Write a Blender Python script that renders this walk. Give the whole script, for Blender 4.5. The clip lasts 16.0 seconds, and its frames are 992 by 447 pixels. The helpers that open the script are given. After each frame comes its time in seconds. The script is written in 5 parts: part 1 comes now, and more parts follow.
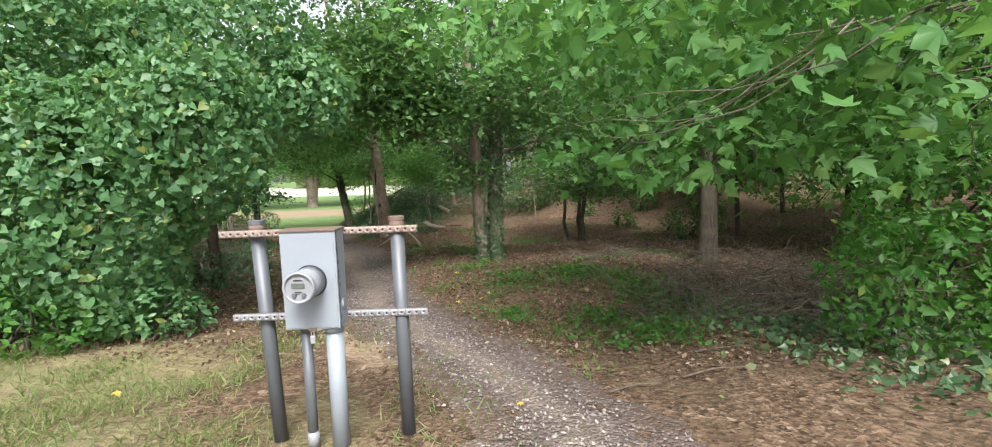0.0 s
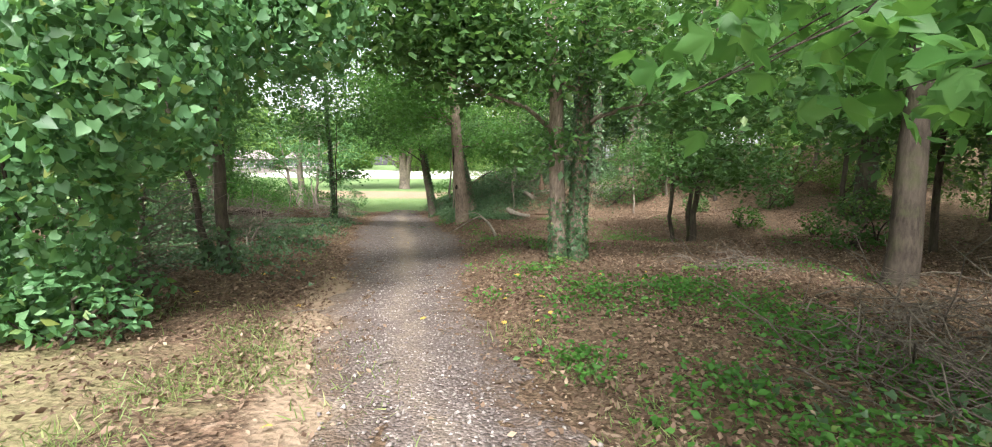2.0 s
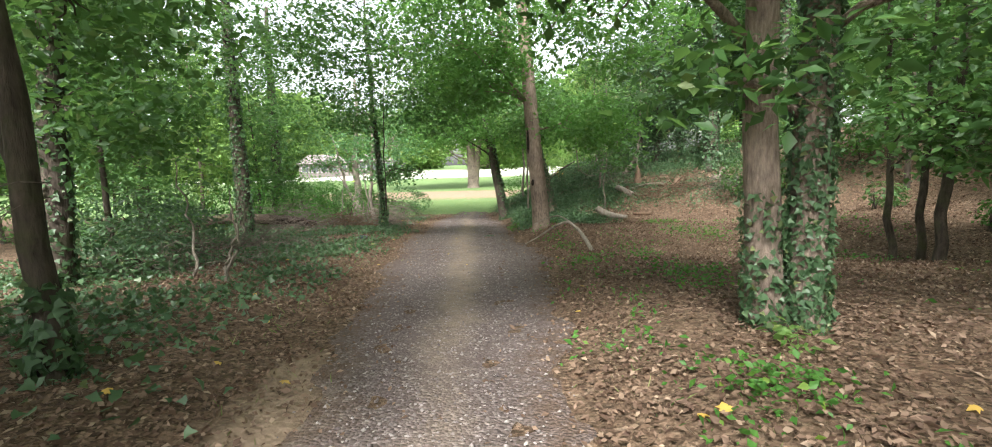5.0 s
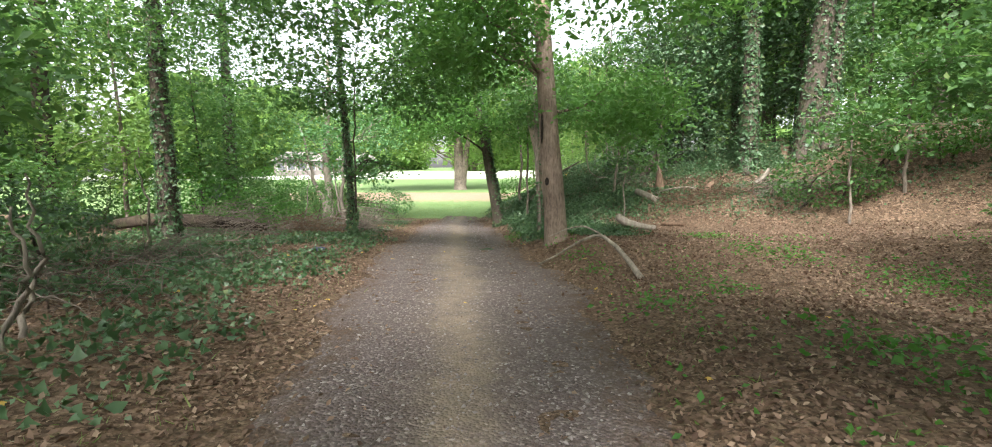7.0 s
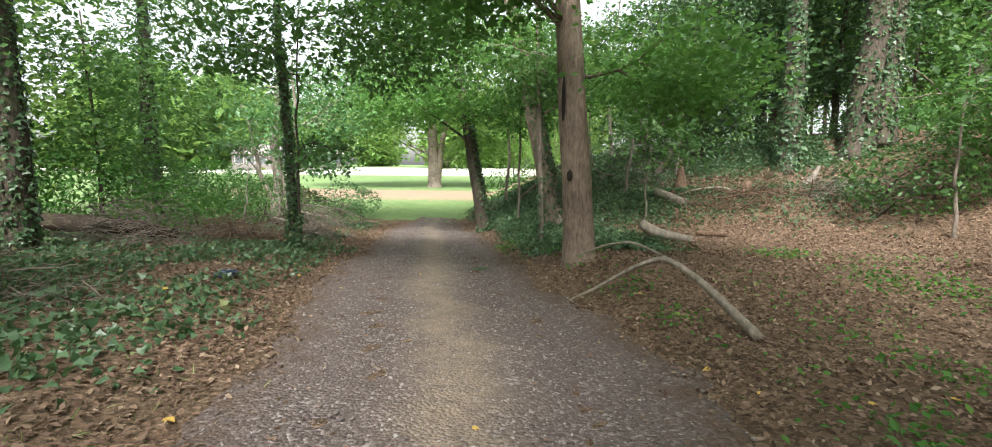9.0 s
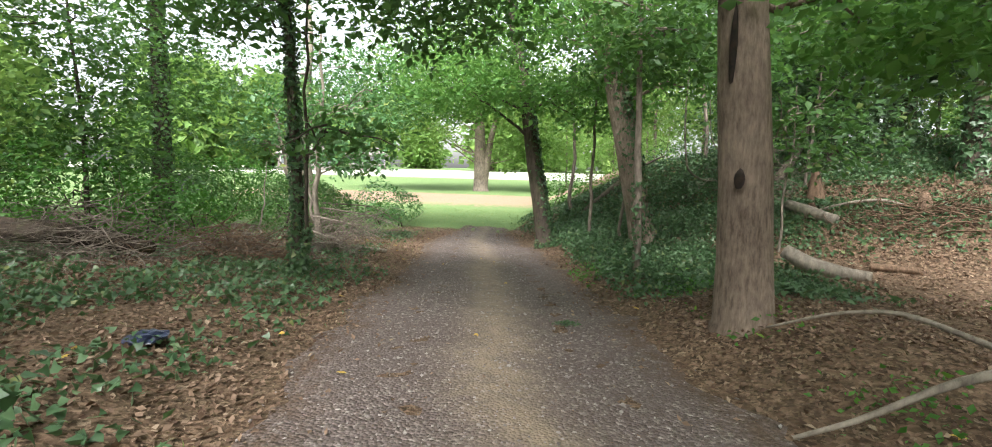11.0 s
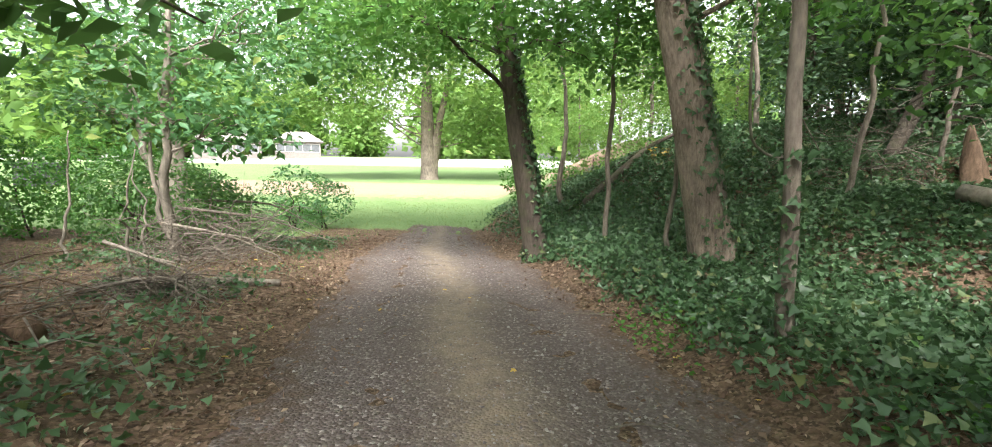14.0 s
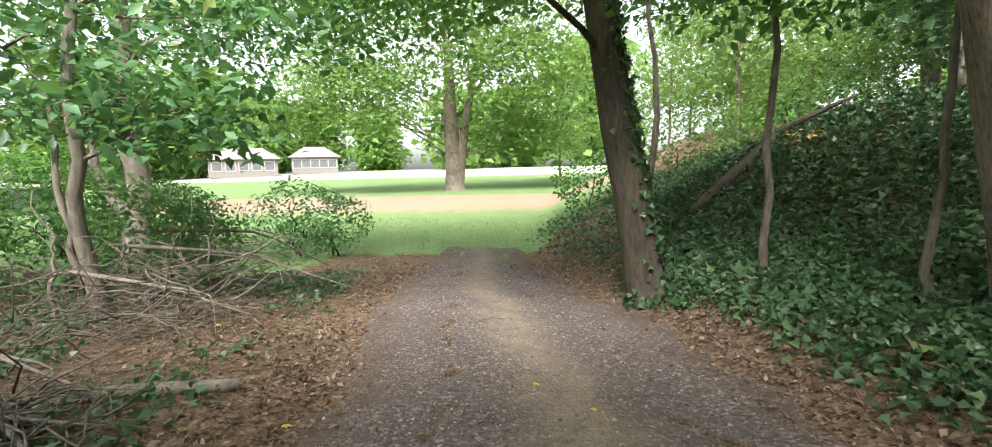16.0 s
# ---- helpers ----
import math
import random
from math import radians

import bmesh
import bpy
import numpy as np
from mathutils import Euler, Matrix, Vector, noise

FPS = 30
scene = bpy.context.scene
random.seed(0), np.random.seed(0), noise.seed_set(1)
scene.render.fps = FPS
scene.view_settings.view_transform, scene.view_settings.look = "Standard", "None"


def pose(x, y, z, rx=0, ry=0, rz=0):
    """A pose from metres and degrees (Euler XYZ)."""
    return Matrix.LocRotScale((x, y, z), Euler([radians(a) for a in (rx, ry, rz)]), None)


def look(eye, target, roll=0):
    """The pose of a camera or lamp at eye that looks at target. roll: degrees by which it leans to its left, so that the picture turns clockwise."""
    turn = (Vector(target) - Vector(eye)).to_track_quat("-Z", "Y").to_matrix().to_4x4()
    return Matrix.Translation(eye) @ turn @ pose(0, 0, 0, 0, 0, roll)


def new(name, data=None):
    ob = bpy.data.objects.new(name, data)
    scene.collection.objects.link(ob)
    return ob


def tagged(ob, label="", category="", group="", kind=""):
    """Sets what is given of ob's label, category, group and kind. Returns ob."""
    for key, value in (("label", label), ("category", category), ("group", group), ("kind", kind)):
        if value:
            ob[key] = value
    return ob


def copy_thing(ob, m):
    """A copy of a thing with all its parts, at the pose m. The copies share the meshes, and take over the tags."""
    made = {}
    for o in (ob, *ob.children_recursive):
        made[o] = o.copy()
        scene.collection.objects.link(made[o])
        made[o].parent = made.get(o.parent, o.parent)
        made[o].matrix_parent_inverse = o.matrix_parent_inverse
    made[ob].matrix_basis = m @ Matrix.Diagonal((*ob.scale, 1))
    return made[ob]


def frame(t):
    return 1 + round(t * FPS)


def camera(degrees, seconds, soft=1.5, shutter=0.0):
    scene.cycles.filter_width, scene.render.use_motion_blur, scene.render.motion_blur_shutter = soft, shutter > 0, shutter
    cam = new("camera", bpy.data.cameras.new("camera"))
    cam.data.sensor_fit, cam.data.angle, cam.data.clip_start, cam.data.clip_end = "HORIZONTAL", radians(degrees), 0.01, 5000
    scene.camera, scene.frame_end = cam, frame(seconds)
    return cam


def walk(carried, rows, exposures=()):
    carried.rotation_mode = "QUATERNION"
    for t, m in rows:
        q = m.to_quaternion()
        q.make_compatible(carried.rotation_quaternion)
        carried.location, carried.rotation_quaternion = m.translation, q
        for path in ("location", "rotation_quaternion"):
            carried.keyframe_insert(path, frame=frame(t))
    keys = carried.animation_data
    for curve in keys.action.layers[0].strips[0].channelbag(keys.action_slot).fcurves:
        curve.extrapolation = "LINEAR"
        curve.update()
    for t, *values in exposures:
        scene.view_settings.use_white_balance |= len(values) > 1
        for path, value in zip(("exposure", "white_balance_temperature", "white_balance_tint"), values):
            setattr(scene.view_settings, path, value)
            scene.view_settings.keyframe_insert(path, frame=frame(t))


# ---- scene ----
cam = camera(91.1, 16.0, 1.0)

PATH = [
    (0, (-0.003, -0.08, 1.403), (0.022, 1.911, 1.216), -1.9),
    (0.5, (0.073, 0.642, 1.339), (0.092, 2.631, 1.133), -6.8),
    (1, (0.179, 1.302, 1.299), (0.04, 3.288, 1.107), -3.2),
    (1.1, (0.197, 1.435, 1.275), (0.052, 3.422, 1.105), -1.9),
    (1.4, (0.251, 1.847, 1.213), (0.099, 3.832, 1.025), 0.4),
    (1.5, (0.248, 1.978, 1.181), (0.096, 3.962, 0.982), 0.1),
    (2, (0.318, 2.656, 1.086), (-0.048, 4.61, 0.863), 0.3),
    (2.5, (0.252, 3.434, 1.02), (-0.202, 5.37, 0.806), 3.2),
    (3, (0.135, 4.252, 0.989), (-0.408, 6.164, 0.77), 1.0),
    (3.5, (-0.112, 5.03, 0.969), (-0.708, 6.927, 0.751), 1.1),
    (4, (-0.396, 5.782, 0.914), (-1.003, 7.675, 0.697), -0.9),
    (4.5, (-0.76, 6.532, 0.877), (-1.384, 8.419, 0.653), -0.1),
    (5, (-1.086, 7.27, 0.845), (-1.74, 9.146, 0.616), -2.0),
    (5.2, (-1.23, 7.562, 0.813), (-1.894, 9.438, 0.62), -1.7),
    (7.3, (-2.919, 11.027, 0.587), (-3.472, 12.936, 0.366), 0.4),
    (7.5, (-3.068, 11.342, 0.577), (-3.607, 13.255, 0.349), 2.7),
    (8, (-3.462, 12.132, 0.51), (-3.957, 14.056, 0.274), 0.8),
    (8.5, (-3.835, 12.983, 0.46), (-4.305, 14.915, 0.242), 1.5),
    (9, (-4.189, 13.782, 0.429), (-4.663, 15.712, 0.209), 0.4),
    (9.5, (-4.526, 14.596, 0.376), (-5.019, 16.524, 0.173), 1.4),
    (10, (-4.916, 15.336, 0.382), (-5.467, 17.248, 0.181), 1.8),
    (10.2, (-5.077, 15.645, 0.396), (-5.666, 17.545, 0.196), 1.5),
    (12.3, (-6.448, 18.661, 0.164), (-7.109, 20.535, -0.064), 0.9),
    (12.5, (-6.588, 19.006, 0.147), (-7.242, 20.881, -0.089), 0.3),
    (13, (-6.943, 19.823, 0.138), (-7.502, 21.73, -0.091), 0.7),
    (13.5, (-7.271, 20.54, 0.123), (-7.7, 22.478, -0.12), 0.3),
    (14, (-7.617, 21.338, 0.096), (-8.037, 23.277, -0.151), 0.8),
    (14.5, (-8.041, 22.054, 0.115), (-8.475, 23.99, -0.135), 0.8),
    (15, (-8.413, 22.804, 0.068), (-8.904, 24.728, -0.174), 0.7),
    (15.5, (-8.845, 23.56, 0.02), (-9.346, 25.481, -0.216), -2.2),
    (16, (-9.197, 24.339, -0.051), (-9.693, 26.265, -0.26), -1.5),
]
walk(cam, [(t, look(eye, target, roll)) for t, eye, target, roll in PATH],
     [(0, 1.15), (1, 1.3), (2, 1.7), (3.5, 1.65), (5, 1.65), (7.5, 1.8), (9, 1.6), (10, 1.65), (12.5, 1.7), (14, 2.05), (15, 1.9), (16, 1.7)])

# ---------------------------------------------------------------- world, sun
SUN_EL, SUN_AZ = radians(50), radians(172)
world = bpy.data.worlds.new("world")
scene.world = world
world.use_nodes = True
wt = world.node_tree
sky = wt.nodes.new("ShaderNodeTexSky")
sky.sky_type, sky.sun_disc = "NISHITA", False
sky.sun_elevation, sky.sun_rotation = SUN_EL, SUN_AZ
sky.dust_density, sky.ozone_density = 4.0, 0.6
wt.nodes["Background"].inputs[1].default_value = 0.15
hazy = wt.nodes.new("ShaderNodeHueSaturation")
hazy.inputs["Saturation"].default_value = .3
wt.links.new(sky.outputs[0], hazy.inputs["Color"])
wt.links.new(hazy.outputs[0], wt.nodes["Background"].inputs[0])
sun = new("sun", bpy.data.lights.new("sun", "SUN"))
sun.data.energy, sun.data.angle, sun.data.color = 2.9, radians(22), (1, 0.98, 0.95)
sun.matrix_world = look((math.sin(SUN_AZ) * 50, math.cos(SUN_AZ) * 50, 60), (0, 0, 0))

# ---------------------------------------------------------------- small tools
rng = np.random.default_rng(7)


def step(a, b, x):
    t = np.clip((np.asarray(x, float) - a) / (b - a), 0, 1)
    return t * t * (3 - 2 * t)


GY = [-300, -30, 0, 3, 7.5, 10, 12.5, 19, 22.5, 25, 28, 31, 35, 38, 42, 50, 60, 100, 400]
GZ = [0, .1, -.1, -.27, -.72, -.82, -.98, -1.3, -1.45, -1.74, -1.85, -1.92, -2.0, -1.62, -1.04, -.97, -.6, .8, 4]
PY = [-6, 0, 3.3, 5.4, 8.1, 10, 12.4, 15.7, 17.8, 19.2, 22.3, 25.5, 28.3, 31, 34, 36]
PL = [-.6, -.3, -.35, -1.4, -3.0, -3.6, -4.9, -6.5, -7.4, -8.2, -9.5, -10.6, -11.8, -12.7, -13.2, -13.5]
PR = [2.2, 1.9, 1.1, .45, -.9, -1.5, -2.1, -3.0, -3.5, -4.1, -5.7, -6.7, -7.9, -9.2, -10.9, -11.6]


BANK_D = [-5, -3, -2.3, -1, -.2, .8, 1.2, 2.2, 3.2, 5]
BANK_H = [0, .15, .25, .95, 1.2, 1.25, 1.6, 1.9, 2.5, 1.8]


def wave(x, y, f, seed=0.0):
    """Cheap smooth noise of a few sines, about -1 to 1."""
    a = np.sin(f * (x + .31 * y) + seed) * np.sin(f * (.87 * y - .2 * x) + 1.3 * seed + 1)
    b = np.sin(f * (2.1 * x - .9 * y) + 2 * seed + 2) * np.sin(f * (1.7 * y + .6 * x) + seed)
    return .6 * a + .4 * b


def ground(x, y):
    """Height of the ground: the slope along the drive, the bank beside it, small unevenness."""
    x, y = np.asarray(x, float), np.asarray(y, float)
    u = x - np.interp(y, PY, PR)
    v = np.interp(y, PY, PL) - x
    h = (.25 * (1 - .9 * np.exp(-((y - 18.8) / 1.8) ** 2)) + .15 * step(20, 22, y)) * step(-.3, 1.3, u) * step(6, 10, y) * (1 - step(40, 60, y))
    d = (y - 28.5) * .96 + x * .27
    h = h + np.interp(d, BANK_D, BANK_H) * step(.2, 5.8, u) * (1 - step(60, 120, y))
    h = h + np.interp(u, [2.5, 6.8, 11.5, 15, 35], [0, .05, .5, 1.1, 2.2]) * step(5, 11, y) * (1 - step(60, 120, y))
    h = h + .18 * step(.1, 1.4, v) * step(6, 9, y) * (1 - step(28, 33, y))
    rough = step(0, .8, np.maximum(u, v)) * (1 - step(34, 40, y))
    h = h + (.012 + .03 * rough) * wave(x, y, 2.3) + .012 * wave(x, y, 6.1, 2)
    return np.interp(y, GY, GZ) + h


def gz(x, y):
    return float(ground(x, y))


def np_mesh(name, verts, faces):
    """A mesh from an array of corners and one or more arrays of equal-sided faces."""
    me = bpy.data.meshes.new(name)
    faces = faces if isinstance(faces, list) else [faces]
    loops = np.concatenate([f.ravel() for f in faces]).astype(np.int32)
    sizes = np.concatenate([np.full(len(f), f.shape[1]) for f in faces])
    me.vertices.add(len(verts))
    me.vertices.foreach_set("co", np.asarray(verts, np.float32).ravel())
    me.loops.add(len(loops))
    me.loops.foreach_set("vertex_index", loops)
    me.polygons.add(len(sizes))
    me.polygons.foreach_set("loop_start", np.concatenate([[0], np.cumsum(sizes)[:-1]]).astype(np.int32))
    me.update(calc_edges=True)
    return me


def smooth(me):
    me.polygons.foreach_set("use_smooth", np.ones(len(me.polygons), bool))
    return me


def obj(name, me, mat, parent=None, label="", at=(0, 0, 0)):
    """One mesh object, under a parent or at top level."""
    ob = new(name, me)
    me.materials.clear()
    me.materials.append(mat)
    ob.location = at
    if parent:
        ob.parent = parent
    if label:
        ob["label"] = label
    return ob


def part(name, bm, mat, parent, label=""):
    me = bpy.data.meshes.new(name)
    bm.to_mesh(me)
    bm.free()
    return obj(name, me, mat, parent, label)


def thing(name, at, label, category, group=""):
    return tagged_at(new(name), at, label, category, group)


def tagged_at(ob, at, label, category, group=""):
    ob.location = at
    ob.empty_display_size = .2
    return tagged(ob, label, category, group)


def tube(points, radii, sides=10, knobs=0.0, seed=0, flare=0.0):
    """Corners and faces of a tapered, slightly uneven round limb along points."""
    p, r = np.array(points, float), np.array(radii, float)
    n = len(p)
    t = np.gradient(p, axis=0)
    t /= np.linalg.norm(t, axis=1)[:, None] + 1e-9
    ref = np.where(np.abs(t[:, 2:3]) > .9, [[1., 0, 0]], [[0, 0, 1.]])
    a = np.cross(t, ref)
    a /= np.linalg.norm(a, axis=1)[:, None]
    b = np.cross(t, a)
    th = np.linspace(0, 2 * np.pi, sides, endpoint=False)
    k = 1 + knobs * (np.sin(3 * th[None] + seed + np.arange(n)[:, None] * .5) * .5
                     + np.sin(5 * th[None] - seed * 2 + np.arange(n)[:, None] * .9) * .5)
    if flare:
        s = np.exp(-np.arange(n) * 1.3)[:, None]
        k = k + flare * s * (.55 + .45 * np.sin(5 * th[None] + seed))
    ring = p[:, None] + (r[:, None] * k)[..., None] * (np.cos(th)[None, :, None] * a[:, None] + np.sin(th)[None, :, None] * b[:, None])
    v = ring.reshape(-1, 3)
    i = np.arange(n - 1)[:, None] * sides + np.arange(sides)[None]
    j = np.arange(n - 1)[:, None] * sides + (np.arange(sides)[None] + 1) % sides
    f = np.stack([i, j, j + sides, i + sides], -1).reshape(-1, 4)
    cap0, cap1 = np.arange(sides)[None, ::-1], np.arange(sides)[None] + (n - 1) * sides
    return v, [f, np.concatenate([cap0, cap1])]


def join(pieces):
    vs, fs, o = [], {}, 0
    for v, faces in pieces:
        vs.append(v)
        for f in (faces if isinstance(faces, list) else [faces]):
            fs.setdefault(f.shape[1], []).append(f + o)
        o += len(v)
    return np.concatenate(vs), [np.concatenate(x) for x in fs.values()]


def bend(a, b, n=6, sag=0.0, wob=0.1, seed=0):
    """Points from a to b with a bow and some wander."""
    g = np.random.default_rng(seed)
    a, b = np.array(a, float), np.array(b, float)
    s = np.linspace(0, 1, n)[:, None]
    p = a + (b - a) * s
    size = np.linalg.norm(b - a)
    w = np.cumsum(g.normal(0, 1, (n, 3)), 0)
    w = w - w[0] - (w[-1] - w[0]) * s
    p = p + w * wob * size / n
    p[:, 2] += sag * size * 4 * (s * (1 - s))[:, 0]
    return p


# leaf outlines: corners (x across, y along, z lift) and faces; each a folded blade
LEAF = {
    "plain": (np.array([(0, 0, 0), (.28, .45, .08), (0, 1, -.05), (-.28, .45, .08)]), np.array([(0, 1, 2), (0, 2, 3)])),
    "heart": (np.array([(0, .05, 0), (.38, -.1, .06), (.5, .3, .1), (0, 1, -.1), (-.5, .3, .1), (-.38, -.1, .06)]),
              np.array([(0, 1, 2), (0, 2, 3), (0, 3, 4), (0, 4, 5)])),
    "ivy": (np.array([(0, 0, 0), (.5, .18, .05), (.22, .5, .04), (0, 1, -.08), (-.22, .5, .04), (-.5, .18, .05)]),
            np.array([(0, 1, 2), (0, 2, 3), (0, 3, 4), (0, 4, 5)])),
    "maple": (np.array([(0, 0, 0), (.22, .02, .0), (.42, .12, -.04), (.3, .25, .05), (.56, .52, -.06), (.26, .52, .05), (.2, .68, .02), (0, 1.0, -.1),
                        (-.2, .68, .02), (-.26, .52, .05), (-.56, .52, -.06), (-.3, .25, .05), (-.42, .12, -.04), (-.22, .02, 0)]),
              np.array([(0, i, i + 1) for i in range(1, 13)])),
    "blade": (np.array([(-.05, 0, 0), (.05, 0, 0), (.035, .55, .1), (0, 1, .35), (-.035, .55, .1)]), np.array([(0, 1, 2), (0, 2, 4), (4, 2, 3)])),
}


def leaves(points, size, shape="plain", g=None, up=.6, droop=.3, vary=.35, facing=None):
    """Corners and faces of one blade at each point. up: how far blades lie flat; droop: how far tips hang."""
    g = g or rng
    n = len(points)
    v, f = LEAF[shape]
    nor = g.normal(0, 1, (n, 3)) * (1 - up)
    nor[:, 2] += up
    if facing is not None:
        nor = nor + facing
    nor /= np.linalg.norm(nor, axis=1)[:, None] + 1e-9
    ax = g.normal(0, 1, (n, 3))
    ax[:, 2] = ax[:, 2] * .4 - droop
    ax -= nor * np.sum(ax * nor, 1)[:, None]
    ax /= np.linalg.norm(ax, axis=1)[:, None] + 1e-9
    side = np.cross(ax, nor)
    s = size * np.clip(1 + vary * g.normal(0, 1, n), .4, 1.9)
    out = points[:, None] + s[:, None, None] * (v[None, :, 0:1] * side[:, None] + v[None, :, 1:2] * ax[:, None] + v[None, :, 2:3] * nor[:, None])
    faces = f[None] + (np.arange(n) * len(v))[:, None, None]
    return out.reshape(-1, 3), faces.reshape(-1, 3)


def in_blob(n, c, r, g, shell=.55):
    """Points in an ellipsoid, denser towards its skin."""
    d = g.normal(0, 1, (n, 3))
    d /= np.linalg.norm(d, axis=1)[:, None]
    k = (shell + (1 - shell) * g.random(n))[:, None] if shell < 1 else 1
    return np.array(c) + d * k * np.array(r)


def sprays(centres, per, spread, g, flat=.35):
    """Leaf places in flat sprays round each centre."""
    n = len(centres)
    o = g.normal(0, 1, (n, per, 3)) * np.array([1, 1, flat]) * spread
    o[..., 2] -= .25 * np.linalg.norm(o[..., :2], axis=2)
    return (centres[:, None] + o).reshape(-1, 3)


# ---------------------------------------------------------------- materials
def material(name):
    m = bpy.data.materials.new(name)
    m.use_nodes = True
    t = m.node_tree
    return m, t, t.nodes["Principled BSDF"]


def node(t, kind, **inputs):
    n = t.nodes.new(kind)
    for k, v in inputs.items():
        n.inputs[k.replace("_", " ")].default_value = v
    return n


def ramp(t, fac, stops):
    r = t.nodes.new("ShaderNodeValToRGB")
    while len(r.color_ramp.elements) < len(stops):
        r.color_ramp.elements.new(.5)
    for e, (p, c) in zip(r.color_ramp.elements, stops):
        e.position, e.color = p, (*c, 1)
    t.links.new(fac, r.inputs[0])
    return r.outputs[0]


def mix(t, fac, a, b, kind="MIX"):
    n = t.nodes.new("ShaderNodeMix")
    n.data_type, n.blend_type = "RGBA", kind
    for s, v in ((0, fac), (6, a), (7, b)):
        if hasattr(v, "is_linked"):
            t.links.new(v, n.inputs[s])
        else:
            n.inputs[s].default_value = v if s == 0 else (*v, 1)
    return n.outputs[2]


def coords(t, scale=(1, 1, 1), which="Object"):
    c, m = t.nodes.new("ShaderNodeTexCoord"), t.nodes.new("ShaderNodeMapping")
    m.inputs["Scale"].default_value = scale
    t.links.new(c.outputs[which], m.inputs[0])
    return m.outputs[0]


def noise_tex(t, vec, scale, detail=5, rough=.6):
    n = node(t, "ShaderNodeTexNoise", Scale=scale, Detail=detail, Roughness=rough)
    t.links.new(vec, n.inputs["Vector"])
    return n.outputs["Fac"]


def bump(t, bsdf, height, strength, dist):
    b = node(t, "ShaderNodeBump", Strength=strength, Distance=dist)
    t.links.new(height, b.inputs["Height"])
    t.links.new(b.outputs[0], bsdf.inputs["Normal"])


def leaf_mat(name, stops, through_col, share=.33, rough=.5, world_var=.35):
    """Foliage: each blade its own tint, light passes through it."""
    m, t, b = material(name)
    gi = t.nodes.new("ShaderNodeNewGeometry")
    col = ramp(t, gi.outputs["Random Per Island"], stops)
    big = noise_tex(t, coords(t, which="Object"), .7, 2)
    col = mix(t, world_var, col, ramp(t, big, [(.35, stops[0][1]), (.65, stops[-2][1])]))
    t.links.new(col, b.inputs["Base Color"])
    b.inputs["Roughness"].default_value = rough
    b.inputs["Specular IOR Level"].default_value = .35
    tr = t.nodes.new("ShaderNodeBsdfTranslucent")
    t.links.new(mix(t, .6, col, through_col), tr.inputs[0])
    mx = t.nodes.new("ShaderNodeMixShader")
    mx.inputs[0].default_value = share
    t.links.new(b.outputs[0], mx.inputs[1])
    t.links.new(tr.outputs[0], mx.inputs[2])
    t.links.new(mx.outputs[0], t.nodes["Material Output"].inputs[0])
    return m


def bark_mat(name, dark, light, grain=9, moss=0.0, across=False):
    m, t, b = material(name)
    v = coords(t, (grain, grain, grain * (4 if across else .24)))
    n1 = noise_tex(t, v, 2.2, 8, .7)
    n2 = noise_tex(t, coords(t), 1.3, 4)
    col = ramp(t, n1, [(.34, dark), (.62, light)])
    col = mix(t, .35, col, ramp(t, n2, [(.35, tuple(c * .6 for c in dark)), (.7, tuple(min(1, c * 1.25) for c in light))]))
    if moss:
        n3 = noise_tex(t, coords(t), 3.1, 5)
        col = mix(t, ramp(t, n3, [(.5, (0, 0, 0)), (.68, (moss,) * 3)]), col, (.07, .09, .03))
    t.links.new(col, b.inputs["Base Color"])
    b.inputs["Roughness"].default_value = .92
    b.inputs["Specular IOR Level"].default_value = .15
    bump(t, b, n1, .9, .03)
    return m


def plain_mat(name, a, c, scale=8, rough=.7, metal=0.0, relief=.3):
    m, t, b = material(name)
    n1 = noise_tex(t, coords(t), scale, 6, .65)
    t.links.new(ramp(t, n1, [(.35, a), (.65, c)]), b.inputs["Base Color"])
    b.inputs["Roughness"].default_value, b.inputs["Metallic"].default_value = rough, metal
    bump(t, b, n1, relief, .006)
    return m


